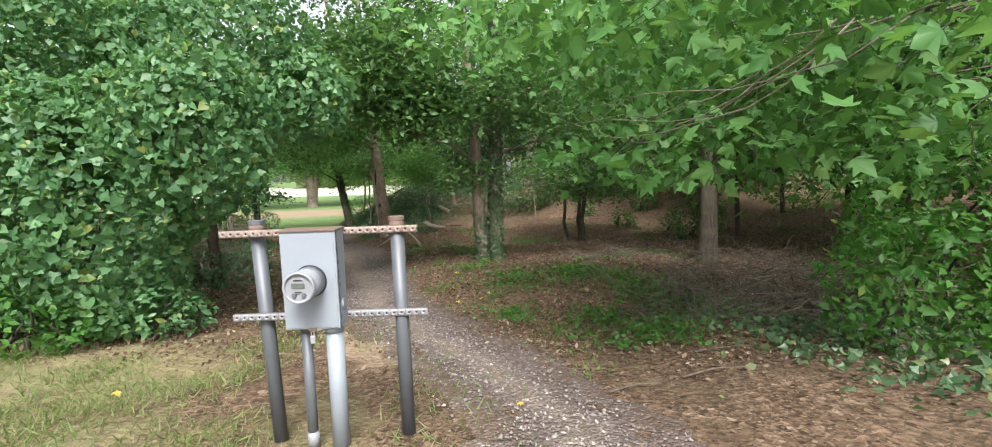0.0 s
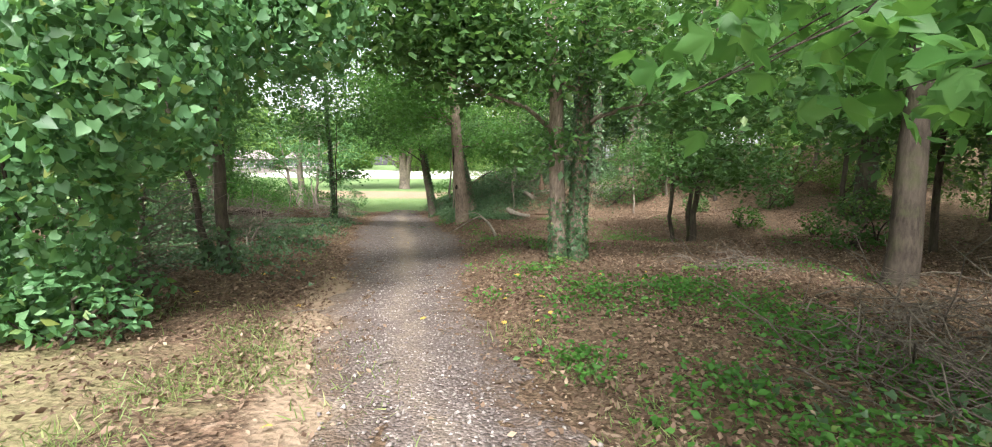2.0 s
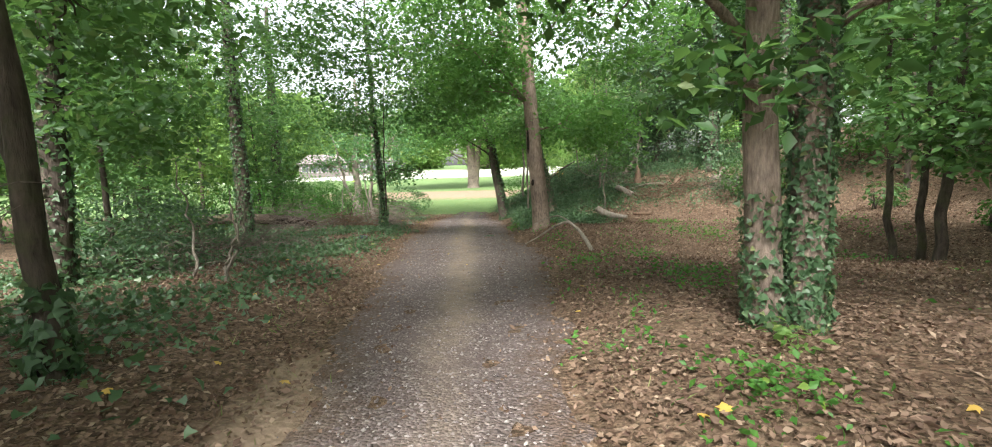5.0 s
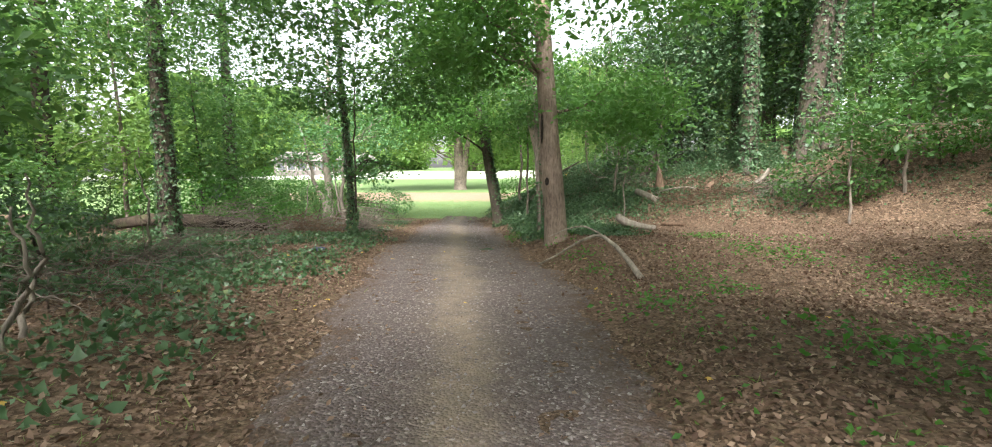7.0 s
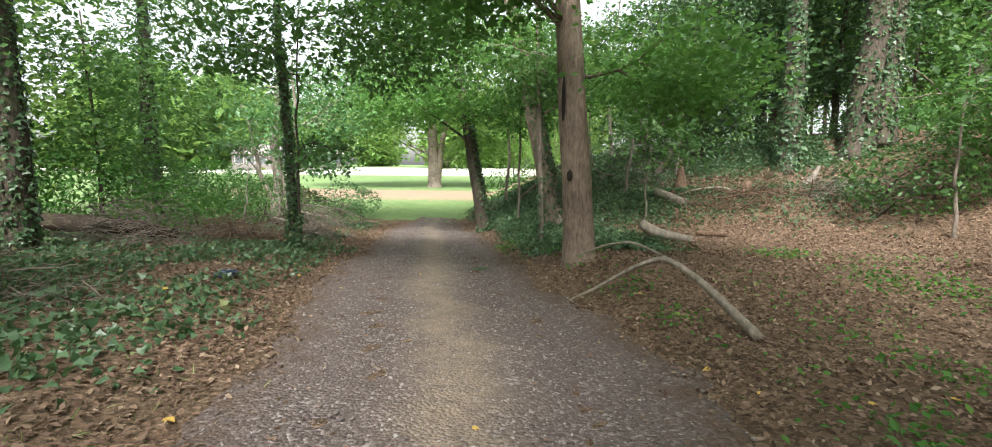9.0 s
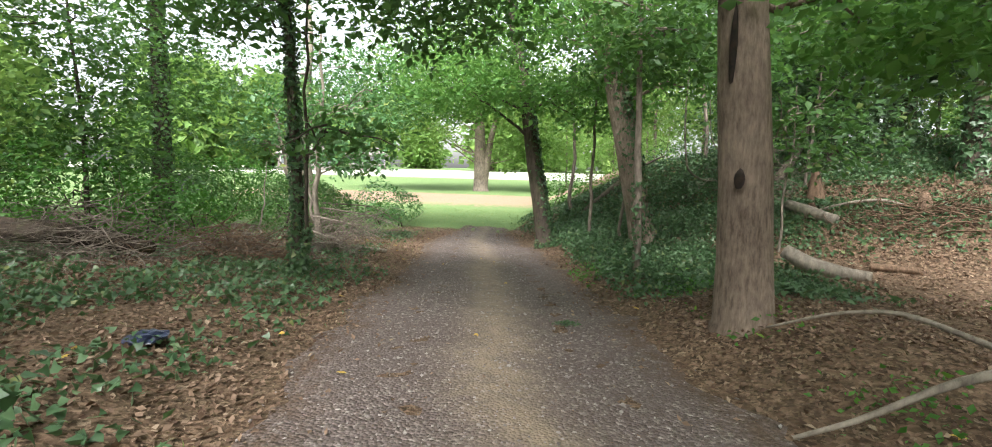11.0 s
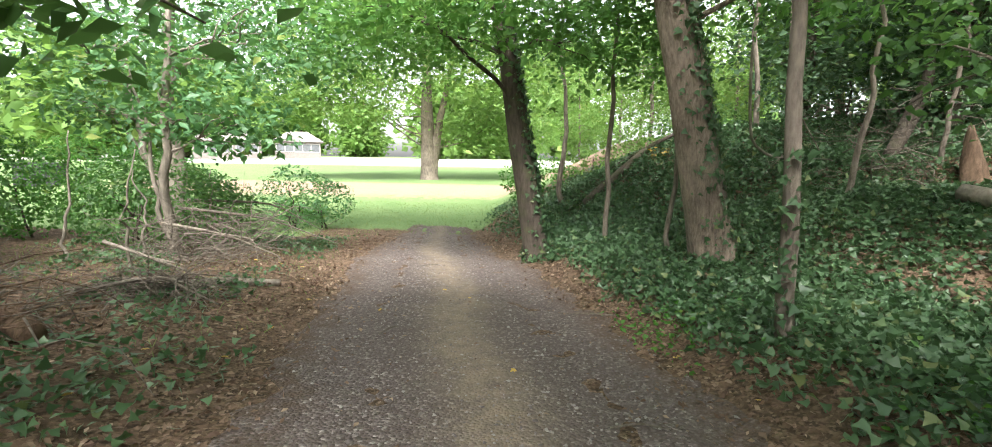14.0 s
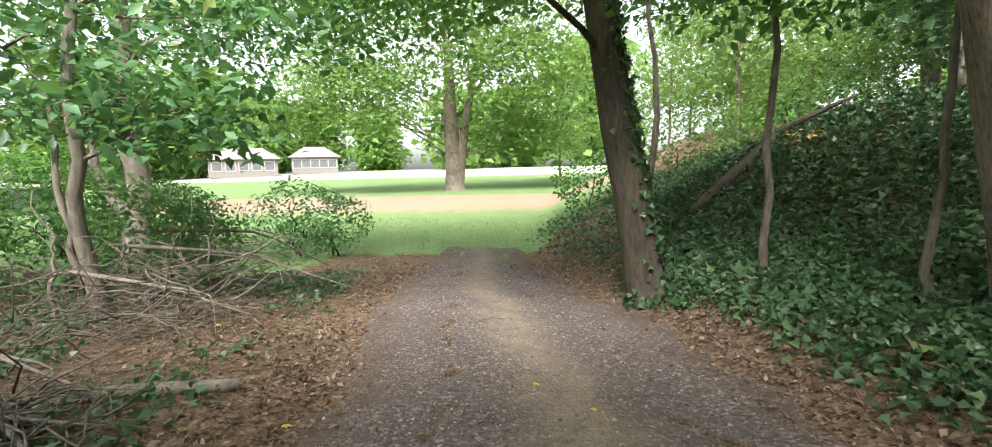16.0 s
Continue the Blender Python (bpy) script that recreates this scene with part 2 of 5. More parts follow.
GREEN = dict(
    wood=leaf_mat("leaf_wood", [(0, (.026, .068, .02)), (.5, (.05, .122, .034)), (.9, (.085, .18, .052)), (1, (.17, .2, .06))], (.22, .44, .09)),
    maple=leaf_mat("leaf_maple", [(0, (.04, .13, .03)), (.5, (.075, .2, .05)), (.95, (.13, .28, .08)), (1, (.18, .28, .06))], (.24, .52, .08)),
    # wood leaf again, brighter: sunlight on the upper crowns put into the colour
    lit_wood=leaf_mat("leaf_lit_wood", [(0, (.04, .12, .025)), (.5, (.07, .19, .04)), (.93, (.12, .25, .07)), (1, (.2, .27, .07))], (.28, .52, .11), .44),
    vine=leaf_mat("leaf_vine", [(0, (.045, .12, .05)), (.5, (.08, .185, .078)), (.93, (.13, .26, .11)), (1, (.3, .3, .06))], (.2, .42, .07), .34, .45),
    ivy=leaf_mat("leaf_ivy", [(0, (.034, .074, .034)), (.5, (.062, .122, .056)), (.93, (.1, .17, .082)), (1, (.22, .22, .08))], (.13, .27, .07), .22, .36),
    # sunlight on background foliage put into a brighter green; bright seedlings share it
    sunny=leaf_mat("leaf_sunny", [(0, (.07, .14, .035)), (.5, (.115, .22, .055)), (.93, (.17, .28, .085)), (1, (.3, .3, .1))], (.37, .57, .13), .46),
    weed=leaf_mat("leaf_weed", [(0, (.03, .1, .018)), (.5, (.05, .15, .025)), (.93, (.08, .2, .035)), (1, (.2, .25, .04))], (.15, .4, .04), .35),
    grass=leaf_mat("leaf_grass", [(0, (.09, .135, .04)), (.5, (.13, .18, .06)), (.85, (.19, .23, .08)), (1, (.33, .29, .15))], (.2, .35, .06), .35),
    dead=leaf_mat("leaf_dead", [(0, (.055, .03, .019)), (.4, (.122, .08, .054)), (.85, (.22, .15, .104)), (1, (.36, .28, .2))], (.25, .12, .05), .12, .75, .2),
    yellow=leaf_mat("leaf_yellow", [(0, (.42, .24, .04)), (.5, (.5, .32, .06)), (.9, (.5, .38, .12)), (1, (.36, .17, .06))], (.6, .4, .05), .2, .6, .1),
)
BARK = dict(
    grey=bark_mat("bark_grey", (.065, .054, .044), (.27, .225, .185)),
    dark=bark_mat("bark_dark", (.028, .023, .019), (.12, .097, .078), moss=.5),
    red=bark_mat("bark_reddish", (.075, .055, .043), (.31, .24, .19), 12),
    furrow=bark_mat("bark_furrowed", (.07, .054, .043), (.33, .26, .21), 14),
    pale=bark_mat("bark_pale", (.1, .086, .07), (.31, .27, .22), 6),
    black=bark_mat("wood_blackened", (.014, .011, .009), (.075, .055, .042), 9, moss=.4),
    rot=bark_mat("wood_rotten", (.05, .032, .022), (.21, .14, .095), 9),
    twig=bark_mat("twig_dry", (.085, .07, .057), (.235, .198, .165), 10),
)

# ---------------------------------------------------------------- ground sheet
def fine(a, b, s, far):
    mid = np.arange(a, b + s / 2, s)
    out = s * 1.6 ** np.arange(1, 40)
    out = np.cumsum(out)
    out = out[out < far]
    return np.concatenate([(a - out)[::-1], mid, b + out])


def ground_mat():
    m, t, b = material("forest_floor")
    at = t.nodes.new("ShaderNodeAttribute")
    at.attribute_name = "zone"
    sep = t.nodes.new("ShaderNodeSeparateColor")
    t.links.new(at.outputs["Color"], sep.inputs[0])
    lawn_f, dirt_f, grass_f = sep.outputs[0], sep.outputs[1], sep.outputs[2]
    v = coords(t)
    n1, n2, n3 = noise_tex(t, v, 1.1, 6), noise_tex(t, v, 14, 8, .7), noise_tex(t, v, 70, 4, .7)
    warp = node(t, "ShaderNodeTexNoise", Scale=9, Detail=3)
    t.links.new(v, warp.inputs["Vector"])
    wv = t.nodes.new("ShaderNodeMix")
    wv.data_type = "VECTOR"
    wv.inputs[0].default_value = .06
    t.links.new(v, wv.inputs[4])
    t.links.new(warp.outputs["Color"], wv.inputs[5])
    cells = node(t, "ShaderNodeTexVoronoi", Scale=17, Randomness=1)
    t.links.new(wv.outputs[1], cells.inputs["Vector"])
    small = node(t, "ShaderNodeTexVoronoi", Scale=46)
    t.links.new(wv.outputs[1], small.inputs["Vector"])
    leafy = ramp(t, cells.outputs["Color"], [(.1, (.04, .026, .018)), (.4, (.1, .062, .042)), (.65, (.17, .11, .075)), (.85, (.25, .165, .115)), (1, (.36, .28, .21))])
    chaff = ramp(t, small.outputs["Color"], [(.15, (.03, .022, .015)), (.5, (.1, .068, .045)), (.9, (.26, .19, .13))])
    soil = mix(t, ramp(t, n2, [(.4, (0, 0, 0)), (.6, (1, 1, 1))]), leafy, chaff)
    soil = mix(t, ramp(t, n1, [(.4, (0, 0, 0)), (.7, (.55, .55, .55))]), soil, mix(t, n3, (.045, .034, .022), (.14, .1, .065)))
    dirt = mix(t, n2, (.2, .145, .102), (.33, .25, .178))
    turf = mix(t, n2, (.095, .16, .06), (.17, .25, .1))
    turf = mix(t, ramp(t, n1, [(.4, (0, 0, 0)), (.7, (.6, .6, .6))]), turf, (.17, .235, .1))
    rough_grass = mix(t, n2, (.14, .145, .065), (.3, .25, .145))
    def masked(f, lo, hi):
        mm = t.nodes.new("ShaderNodeMath")
        mm.operation = "ADD"
        t.links.new(f, mm.inputs[0])
        k = t.nodes.new("ShaderNodeMath")
        k.operation = "MULTIPLY_ADD"
        t.links.new(noise_tex(t, v, 3.2, 7, .7), k.inputs[0])
        k.inputs[1].default_value, k.inputs[2].default_value = .7, -.35
        t.links.new(k.outputs[0], mm.inputs[1])
        return ramp(t, mm.outputs[0], [(lo, (0, 0, 0)), (hi, (1, 1, 1))])
    col = mix(t, masked(grass_f, .4, .7), soil, rough_grass)
    col = mix(t, masked(lawn_f, .4, .6), col, turf)
    col = mix(t, masked(dirt_f, .4, .65), col, dirt)
    # pale colour of the far band
    col = mix(t, masked(at.outputs["Alpha"], .4, .65), col, mix(t, n2, (.38, .39, .31), (.5, .5, .43)))
    t.links.new(col, b.inputs["Base Color"])
    b.inputs["Roughness"].default_value = .95
    b.inputs["Specular IOR Level"].default_value = .1
    hh = t.nodes.new('ShaderNodeMath')
    hh.operation = 'ADD'
    t.links.new(cells.outputs['Distance'], hh.inputs[0])
    t.links.new(n2, hh.inputs[1])
    bump(t, b, hh.outputs[0], .8, .03)
    return m


def zones(x, y):
    """Shares of mown lawn, bare clay, rough grass and a pale far band on the ground."""
    u, v = x - np.interp(y, PY, PR), np.interp(y, PY, PL) - x
    lawn = step(34.2, 36.2, y + .5 * wave(x, y, .9))
    lawn = np.maximum(lawn, step(31, 33, y) * step(1.2, 4, v))
    lawn = lawn * (1 - step(.3, 1.2, x + 11.2 - .35 * (y - 36)) * (1 - step(58, 62, y)))
    band = np.exp(-((y - (42.6 + .05 * (x + 14))) / 3.2) ** 2) * step(-34, -28, x) * (1 - step(-8, -4, x))
    left = np.exp(-((v - .15) / .45) ** 2) * (1 - step(10, 12.5, y)) * step(3, 5.5, y)
    wx, wy = x + 1.7 * wave(x, y, .41, 2), y + 1.7 * wave(y, x, .33, 6)
    open_ground = (1 - step(5.5, 7.5, y + .15 * x)) * (1 - step(.6, 2.2, u)) * (.55 + .3 * wave(wx, wy, 1.1, 3) + .2 * wave(wx, wy, .37, 8))
    pale_band = step(62, 70, y) * (1 - step(100, 110, y))
    dirt = np.maximum(np.maximum(band * .95, left * .8), .66 * open_ground * step(0, 1.0, v) * step(-.3, .1, wave(wx, wy, .7, 5)))
    grass = np.maximum(open_ground * .9 * step(-.2, .8, v), np.exp(-((u - .4) / .5) ** 2) * .35)
    return np.clip(np.stack([lawn, dirt, grass, pale_band], -1), 0, 1)


gx, gy = fine(-20, 9, .24, 900), fine(-3, 46, .24, 900)
X, Y = np.meshgrid(gx, gy)
V = np.stack([X, Y, ground(X, Y)], -1).reshape(-1, 3)
ii = (np.arange(len(gy) - 1)[:, None] * len(gx) + np.arange(len(gx) - 1)[None]).ravel()
me = smooth(np_mesh("ground", V, np.stack([ii, ii + 1, ii + 1 + len(gx), ii + len(gx)], -1)))
ca = me.color_attributes.new("zone", "FLOAT_COLOR", "POINT")
ca.data.foreach_set("color", zones(V[:, 0], V[:, 1]).astype(np.float32).ravel())
tagged(obj("ground", me, ground_mat()), "forest floor of brown soil and litter running out into mown lawn", "ground", kind="structure")


# gravel drive: a sheet a little proud of the soil, sinking under it at its ragged edges
def gravel_mat():
    m, t, b = material("gravel")
    v = coords(t)
    vo = node(t, "ShaderNodeTexVoronoi", Scale=38)
    t.links.new(v, vo.inputs["Vector"])
    n1, n2 = noise_tex(t, v, .9, 5), noise_tex(t, v, 22, 6, .75)
    at = t.nodes.new("ShaderNodeAttribute")
    at.attribute_name = "wear"
    sep = t.nodes.new("ShaderNodeSeparateColor")
    t.links.new(at.outputs["Color"], sep.inputs[0])
    stone = ramp(t, vo.outputs["Color"], [(.12, (.045, .036, .035)), (.45, (.125, .1, .096)), (.75, (.24, .2, .188)), (.95, (.44, .4, .375))])
    fines = mix(t, n2, (.06, .046, .042), (.17, .134, .118))
    col = mix(t, ramp(t, n2, [(.42, (0, 0, 0)), (.6, (1, 1, 1))]), fines, stone)
    col = mix(t, ramp(t, n1, [(.35, (0, 0, 0)), (.7, (.45, .45, .45))]), col, fines)
    clay = mix(t, n2, (.21, .16, .112), (.35, .28, .205))
    k = t.nodes.new("ShaderNodeMath")
    k.operation = "MULTIPLY"
    t.links.new(sep.outputs[0], k.inputs[0])
    t.links.new(ramp(t, noise_tex(t, v, 5, 6, .7), [(.3, (.25, .25, .25)), (.65, (1, 1, 1))]), k.inputs[1])
    col = mix(t, k.outputs[0], col, clay)
    rim = ramp(t, sep.outputs[1], [(.15, (0, 0, 0)), (.75, (.85, .85, .85))])
    rim_n = t.nodes.new('ShaderNodeMath')
    rim_n.operation = 'MULTIPLY'
    t.links.new(rim, rim_n.inputs[0])
    t.links.new(ramp(t, noise_tex(t, v, 4.2, 7, .75), [(.38, (0, 0, 0)), (.58, (1, 1, 1))]), rim_n.inputs[1])
    col = mix(t, rim_n.outputs[0], col, mix(t, n2, (.04, .027, .019), (.15, .1, .07)))
    t.links.new(col, b.inputs["Base Color"])
    b.inputs["Roughness"].default_value = .9
    b.inputs["Specular IOR Level"].default_value = .2
    h = t.nodes.new("ShaderNodeMath")
    h.operation = "SUBTRACT"
    h.inputs[0].default_value = 1
    t.links.new(vo.outputs["Distance"], h.inputs[1])
    bump(t, b, h.outputs[0], 1.0, .02)
    return m


ys = np.arange(-5.5, 35.8, .12)
ss = np.linspace(-.06, 1.06, 30)
S, YY = np.meshgrid(ss, ys)
lx = np.interp(YY, PY, PL) + .2 * wave(YY * 0, YY, 2.3) + .14 * wave(YY * 0 + 3, YY, 6.7)
rx = np.interp(YY, PY, PR) + .2 * wave(YY * 0 + 9, YY, 2.1) + .14 * wave(YY * 0 + 5, YY, 6.1)
XX = lx + (rx - lx) * S
edge = np.minimum(S, 1 - S) * (rx - lx)
ZZ = ground(XX, YY) + .022 * step(-.05, .3, edge) - .02 * (1 - step(-.1, .1, edge)) + .006 * wave(XX, YY, 9)
ZZ += -.02 * np.exp(-((S - .27) / .1) ** 2) - .02 * np.exp(-((S - .75) / .1) ** 2)
V = np.stack([XX, YY, ZZ], -1).reshape(-1, 3)
ii = (np.arange(len(ys) - 1)[:, None] * len(ss) + np.arange(len(ss) - 1)[None]).ravel()
me = smooth(np_mesh("path", V, np.stack([ii, ii + 1, ii + 1 + len(ss), ii + len(ss)], -1)))
wear = np.exp(-((S - .5 - .05 * wave(YY * 0, YY, .8)) / .1) ** 2) * (.35 + .5 * step(10, 14, YY)) * (1 - step(30, 34, YY) * .3)
wear = np.maximum(wear, .75 * np.exp(-(S / .12) ** 2) * (1 - step(9, 12, YY)))
wear = np.clip(wear, 0, 1).ravel()
ca = me.color_attributes.new("wear", "FLOAT_COLOR", "POINT")
ca.data.foreach_set("color", np.stack([wear, 1 - step(0, .75, edge).ravel(), wear, wear * 0 + 1], -1).astype(np.float32).ravel())
tagged(obj("path", me, gravel_mat()), "grey-brown gravel drive with a pale worn middle strip", "path", kind="structure")


# ---------------------------------------------------------------- trees
def on_trunk(points, radii, n, g, lo=0, hi=1, thick=.035, side=None):
    """Places and outward ways on a limb's skin between two shares of its length."""
    p, r = np.array(points), np.array(radii)
    s = lo + (hi - lo) * g.random(n) ** 1.2
    k = s * (len(p) - 1)
    i = np.minimum(k.astype(int), len(p) - 2)
    f = (k - i)[:, None]
    c, rr = p[i] * (1 - f) + p[i + 1] * f, r[i] * (1 - f[:, 0]) + r[i + 1] * f[:, 0]
    th = g.random(n) * 2 * np.pi
    if side is not None:
        th = np.where(s < lo + .12 * (hi - lo), th, side + g.normal(0, .75, n))
    out = np.stack([np.cos(th), np.sin(th), np.zeros(n)], -1)
    return c + out * (rr + thick * g.random(n))[:, None], out


def tree(label, base, trunks, crowns=(), leaf="wood", bark="grey", limbs=6, ivy=0, ivy_to=.9, leaf_size=.135, per=21, spread=.34, shape="plain",
         name="tree", group="trees along the drive", flare=.5, seed=1, sides=12, ivy_size=.08, ivy_side=None, ivy_on=9, category="tree"):
    """trunks: (offset, lean x, lean y, height, radius, wander). crowns: (centre above the base, radii, sprays)."""
    g = np.random.default_rng(seed)
    bx, by = base
    bz = gz(bx, by) - .04
    root = thing(name, (bx, by, bz), label, category, group)
    lines = []
    for (ox, oy), lx, ly, h, r, wob in trunks:
        pts = bend((ox, oy, gz(bx + ox, by + oy) - bz - .06 - .5 * r), (ox + lx * h, oy + ly * h, h), 16, 0, wob, seed + 3)
        rad = r * (1 - .72 * np.linspace(0, 1, 16) ** 1.1)
        extra = np.concatenate([[pts[0]], [pts[0] * .75 + pts[1] * .25], pts[1:]])
        rad = np.concatenate([[rad[0] * 1.12], [rad[0] * 1.03], rad[1:]])
        v, f = tube(extra, rad, sides, .05, seed, flare)
        obj("trunk", smooth(np_mesh("trunk", v, f)), BARK[bark], root)
        lines.append((extra, rad))
    pts, rad = lines[0]
    for i in range(limbs):
        ptsi, radi = lines[i % len(lines)]
        if not len(crowns):
            break
        c, r, _ = crowns[i % len(crowns)]
        end = in_blob(1, c, np.array(r) * .7, g, .3)[0]
        k = int(np.clip(np.searchsorted(ptsi[:, 2], end[2] - .2 - (.1 + .4 * g.random()) * np.hypot(*(end - ptsi[0])[:2])), 4, len(ptsi) - 2))
        line = bend(ptsi[k], end, 8, .08, .25, seed * 31 + i)
        v, f = tube(line, np.linspace(min(radi[k] * .38, .05), .006, 8), 7)
        tips = [(v, f)]
        for j in range(3):
            e2 = line[4 + j] + g.normal(0, .5, 3) * np.array([1, 1, .5])
            tips.append(tube(bend(line[3 + j], e2, 4, .05, .2, seed + i + j), np.linspace(.02, .005, 4), 5))
        v, f = join(tips)
        obj("limb", smooth(np_mesh("limb", v, f)), BARK[bark], root)
    if len(crowns):
        cs = np.concatenate([in_blob(n, c, r, g, .35) for c, r, n in crowns])
        floor_z = ground(cs[:, 0] + bx, cs[:, 1] + by) - bz + .35
        cs = cs[cs[:, 2] > floor_z]
        pl = sprays(cs, per, spread, g)
        v, f = leaves(pl, leaf_size, shape, g, .55, .35)
        obj("crown", np_mesh("crown", v, f), GREEN[leaf], root)
    if ivy:
        vs = []
        for q, rr in lines[:ivy_on]:
            p, out = on_trunk(q, rr, ivy // min(ivy_on, len(lines)), g, 0, ivy_to, .05, ivy_side)
            vs.append(leaves(p, ivy_size, "ivy", g, .25, .7, facing=out * 1.3))
        for q, rr in lines[ivy_on:]:
            p, out = on_trunk(q, rr, ivy // 5, g, 0, .2, .05)
            vs.append(leaves(p, ivy_size, "ivy", g, .25, .7, facing=out * 1.3))
        v, f = join(vs)
        obj("ivy", np_mesh("ivy", v, f), GREEN["ivy"], root, "dark green climbing ivy")
    return root


# the trees that stand along the drive
# flat crowns 8 to 9 m up: unseen, added to shade the ground
tree("slender grey tree leaning over the verge with ivy at its foot", (-5.42, 9.5), [((0, 0), -.05, -.02, 8, .1, .05), ((-.6, .35), -.3, .0, 5.5, .06, .12)],
     [((-1.2, .2, 5.5), (1.8, 1.6, 1.4), 120), ((-1, 1.4, 3.4), (1.4, 1.2, .8), 60), ((2.2, .6, 4.4), (1.8, 1.3, .9), 130), ((3.2, 1.2, 5.0), (1.6, 1.3, 1.3), 150), ((2.0, 3.0, 8.4), (4.2, 3.6, 1.2), 420)], bark="dark", ivy=1100, ivy_to=.16, seed=2, limbs=9)
tree("dark upright tree with ivy-covered trunk in the thicket", (-9.9, 12.0), [((0, 0), .02, .02, 10, .2, .07)],
     [((-.3, .3, 4.6), (2.2, 1.8, 1.7), 260), ((0, 0, 7), (2.2, 2.2, 2), 80), ((-1, 2.5, 8.6), (4, 3.5, 1.3), 420), ((1.2, .6, 2.7), (1.2, 1, .7), 70)], bark="dark", ivy=2500, seed=3)
tree("twin-trunked tree, one trunk wrapped in dark ivy, one bare", (-.03, 12.2),
     [((.16, .06), .01, .03, 10, .17, .04), ((-.15, 0), -.06, -.02, 9.5, .165, .05)],
     [((.6, -.6, 4.3), (2.6, 1.8, 1.2), 220), ((0, 0, 7), (3, 3, 2), 140), ((-3.2, 1.5, 8.6), (4, 4, 1.3), 400), ((-1.6, -.9, 3.9), (1.6, 1.1, .8), 130), ((-.5, -.5, 2.3), (.55, .4, .5), 18), ((-2.2, -.4, 4.9), (1.7, 1.2, 1.4), 190),
      ((2.4, -.4, 3.2), (1.4, 1.2, .8), 90)], bark="furrow", ivy=6500, ivy_to=.75, ivy_on=1, ivy_size=.058, seed=4, flare=.35, limbs=11)
tree("clump of thin dark stems with light foliage", (3.35, 17.5),
     [((0, 0), .05, 0, 7, .09, .12), ((-.45, .5), -.06, .02, 6.5, .065, .16), ((.02, .65), .02, .05, 7, .07, .12)],
     [((0, 0, 4.4), (2.4, 2, 1.6), 260), ((0, -1, 2.5), (1.8, 1, .8), 110), ((1.5, 1, 2.2), (1.4, 1.4, .8), 80)], bark="dark", seed=5, limbs=8)
bare_tree = tree("tall reddish-barked tree with a split and rotten hole", (-4.8, 22.2), [((.04, 0), -.07, .0, 12, .27, .02)],
     [((-1.6, -1.0, 4.9), (1.8, 1.6, 1.4), 230), ((-1.2, -3, 5.8), (2.4, 2.2, 1.7), 220), ((2.4, -2.6, 5.6), (2.2, 2, 1.6), 190), ((2.4, .5, 9), (4, 4, 1.6), 380), ((1.6, .4, 3.3), (1.6, 1.4, .9), 140)], bark="red", leaf="lit_wood", seed=6, limbs=7, sides=18, flare=.35)
tree("slim tree with ivy-darkened trunk and forked top", (-11.0, 22.95), [((0, 0), -.02, 0, 9, .09, .06), ((.06, 0), .07, .0, 5.6, .035, .1)],
     [((-.5, -.2, 4.6), (2.2, 1.8, 1.2), 120), ((1.0, -3.5, 8.4), (3.6, 3.0, 1.4), 120), ((1.2, -3, 6.0), (2.6, 2.2, 1.5), 210), ((1.1, -.2, 2.3), (.5, .5, .3), 14), ((2.4, .6, 4.9), (1.9, 1.6, 1.5), 220)],
     bark="dark", ivy=3000, ivy_to=.85, ivy_on=1, ivy_size=.07, seed=7, limbs=11)
tree("tree leaning over the drive with ivy up one side", (-8.8, 30.95), [((0, 0), -.17, -.04, 12, .25, .02)],
     [((-1.6, -1.6, 4.6), (2.4, 2, .9), 200), ((-1.5, 0, 8), (3.4, 3.4, 2), 160), ((1.2, -.6, 4.2), (1.8, 1.5, 1), 120), ((-3.4, .8, 5.4), (2.7, 2.2, 1.7), 260)], ivy=2600, ivy_to=.7, ivy_side=.3, leaf="lit_wood", bark="dark", seed=8, limbs=6)
tree("thick furrowed trunk leaning over the bank, ivy on one side", (-5.92, 28.9), [((0, 0), -.22, -.05, 13, .315, .01)],
     [((-1.5, -.8, 5.4), (2.6, 2.2, 1), 200), ((-1, 0, 9.5), (3.5, 3.5, 2.2), 140), ((1.2, 0, 4.2), (1.6, 1.6, 1), 90)], bark="furrow", leaf="lit_wood", ivy=2400, ivy_to=.6, ivy_side=-.2, seed=9, sides=20, limbs=8)
tree("thin scaly young tree at the foot of the bank", (-5.98, 25.95), [((0, 0), -.04, .0, 7, .078, .03)],
     [((.3, 0, 4.4), (1.8, 1.6, 1.0), 150)], bark="grey", ivy=260, ivy_to=.3, seed=10, sides=10, flare=.2)
for k, (bx, by, r, lx, h) in enumerate([(-6.52, 29.35, .042, .02, 6), (-7.53, 30.75, .05, .03, 7.5), (-8.6, 33.9, .07, -.02, 5.5), (-3.95, 29.8, .05, .08, 5), (-4.4, 33, .06, .03, 6),
                                       (-2.3, 30.6, .04, .05, 4.5), (-3.4, 27.5, .028, .02, 3.2), (3.9, 26.2, .05, .0, 4), (2.4, 25.3, .04, -.03, 3.4)]):
    tree("bare slender sapling growing out of the ivy", (bx, by), [((0, 0), lx, -.02, h, r, .12)], [((.2, 0, h * .8), (1.4, 1.3, .9), 60)],
         bark="grey", name="sapling", group="saplings on the bank", seed=20 + k, sides=8, limbs=4, flare=.1, category="sapling")
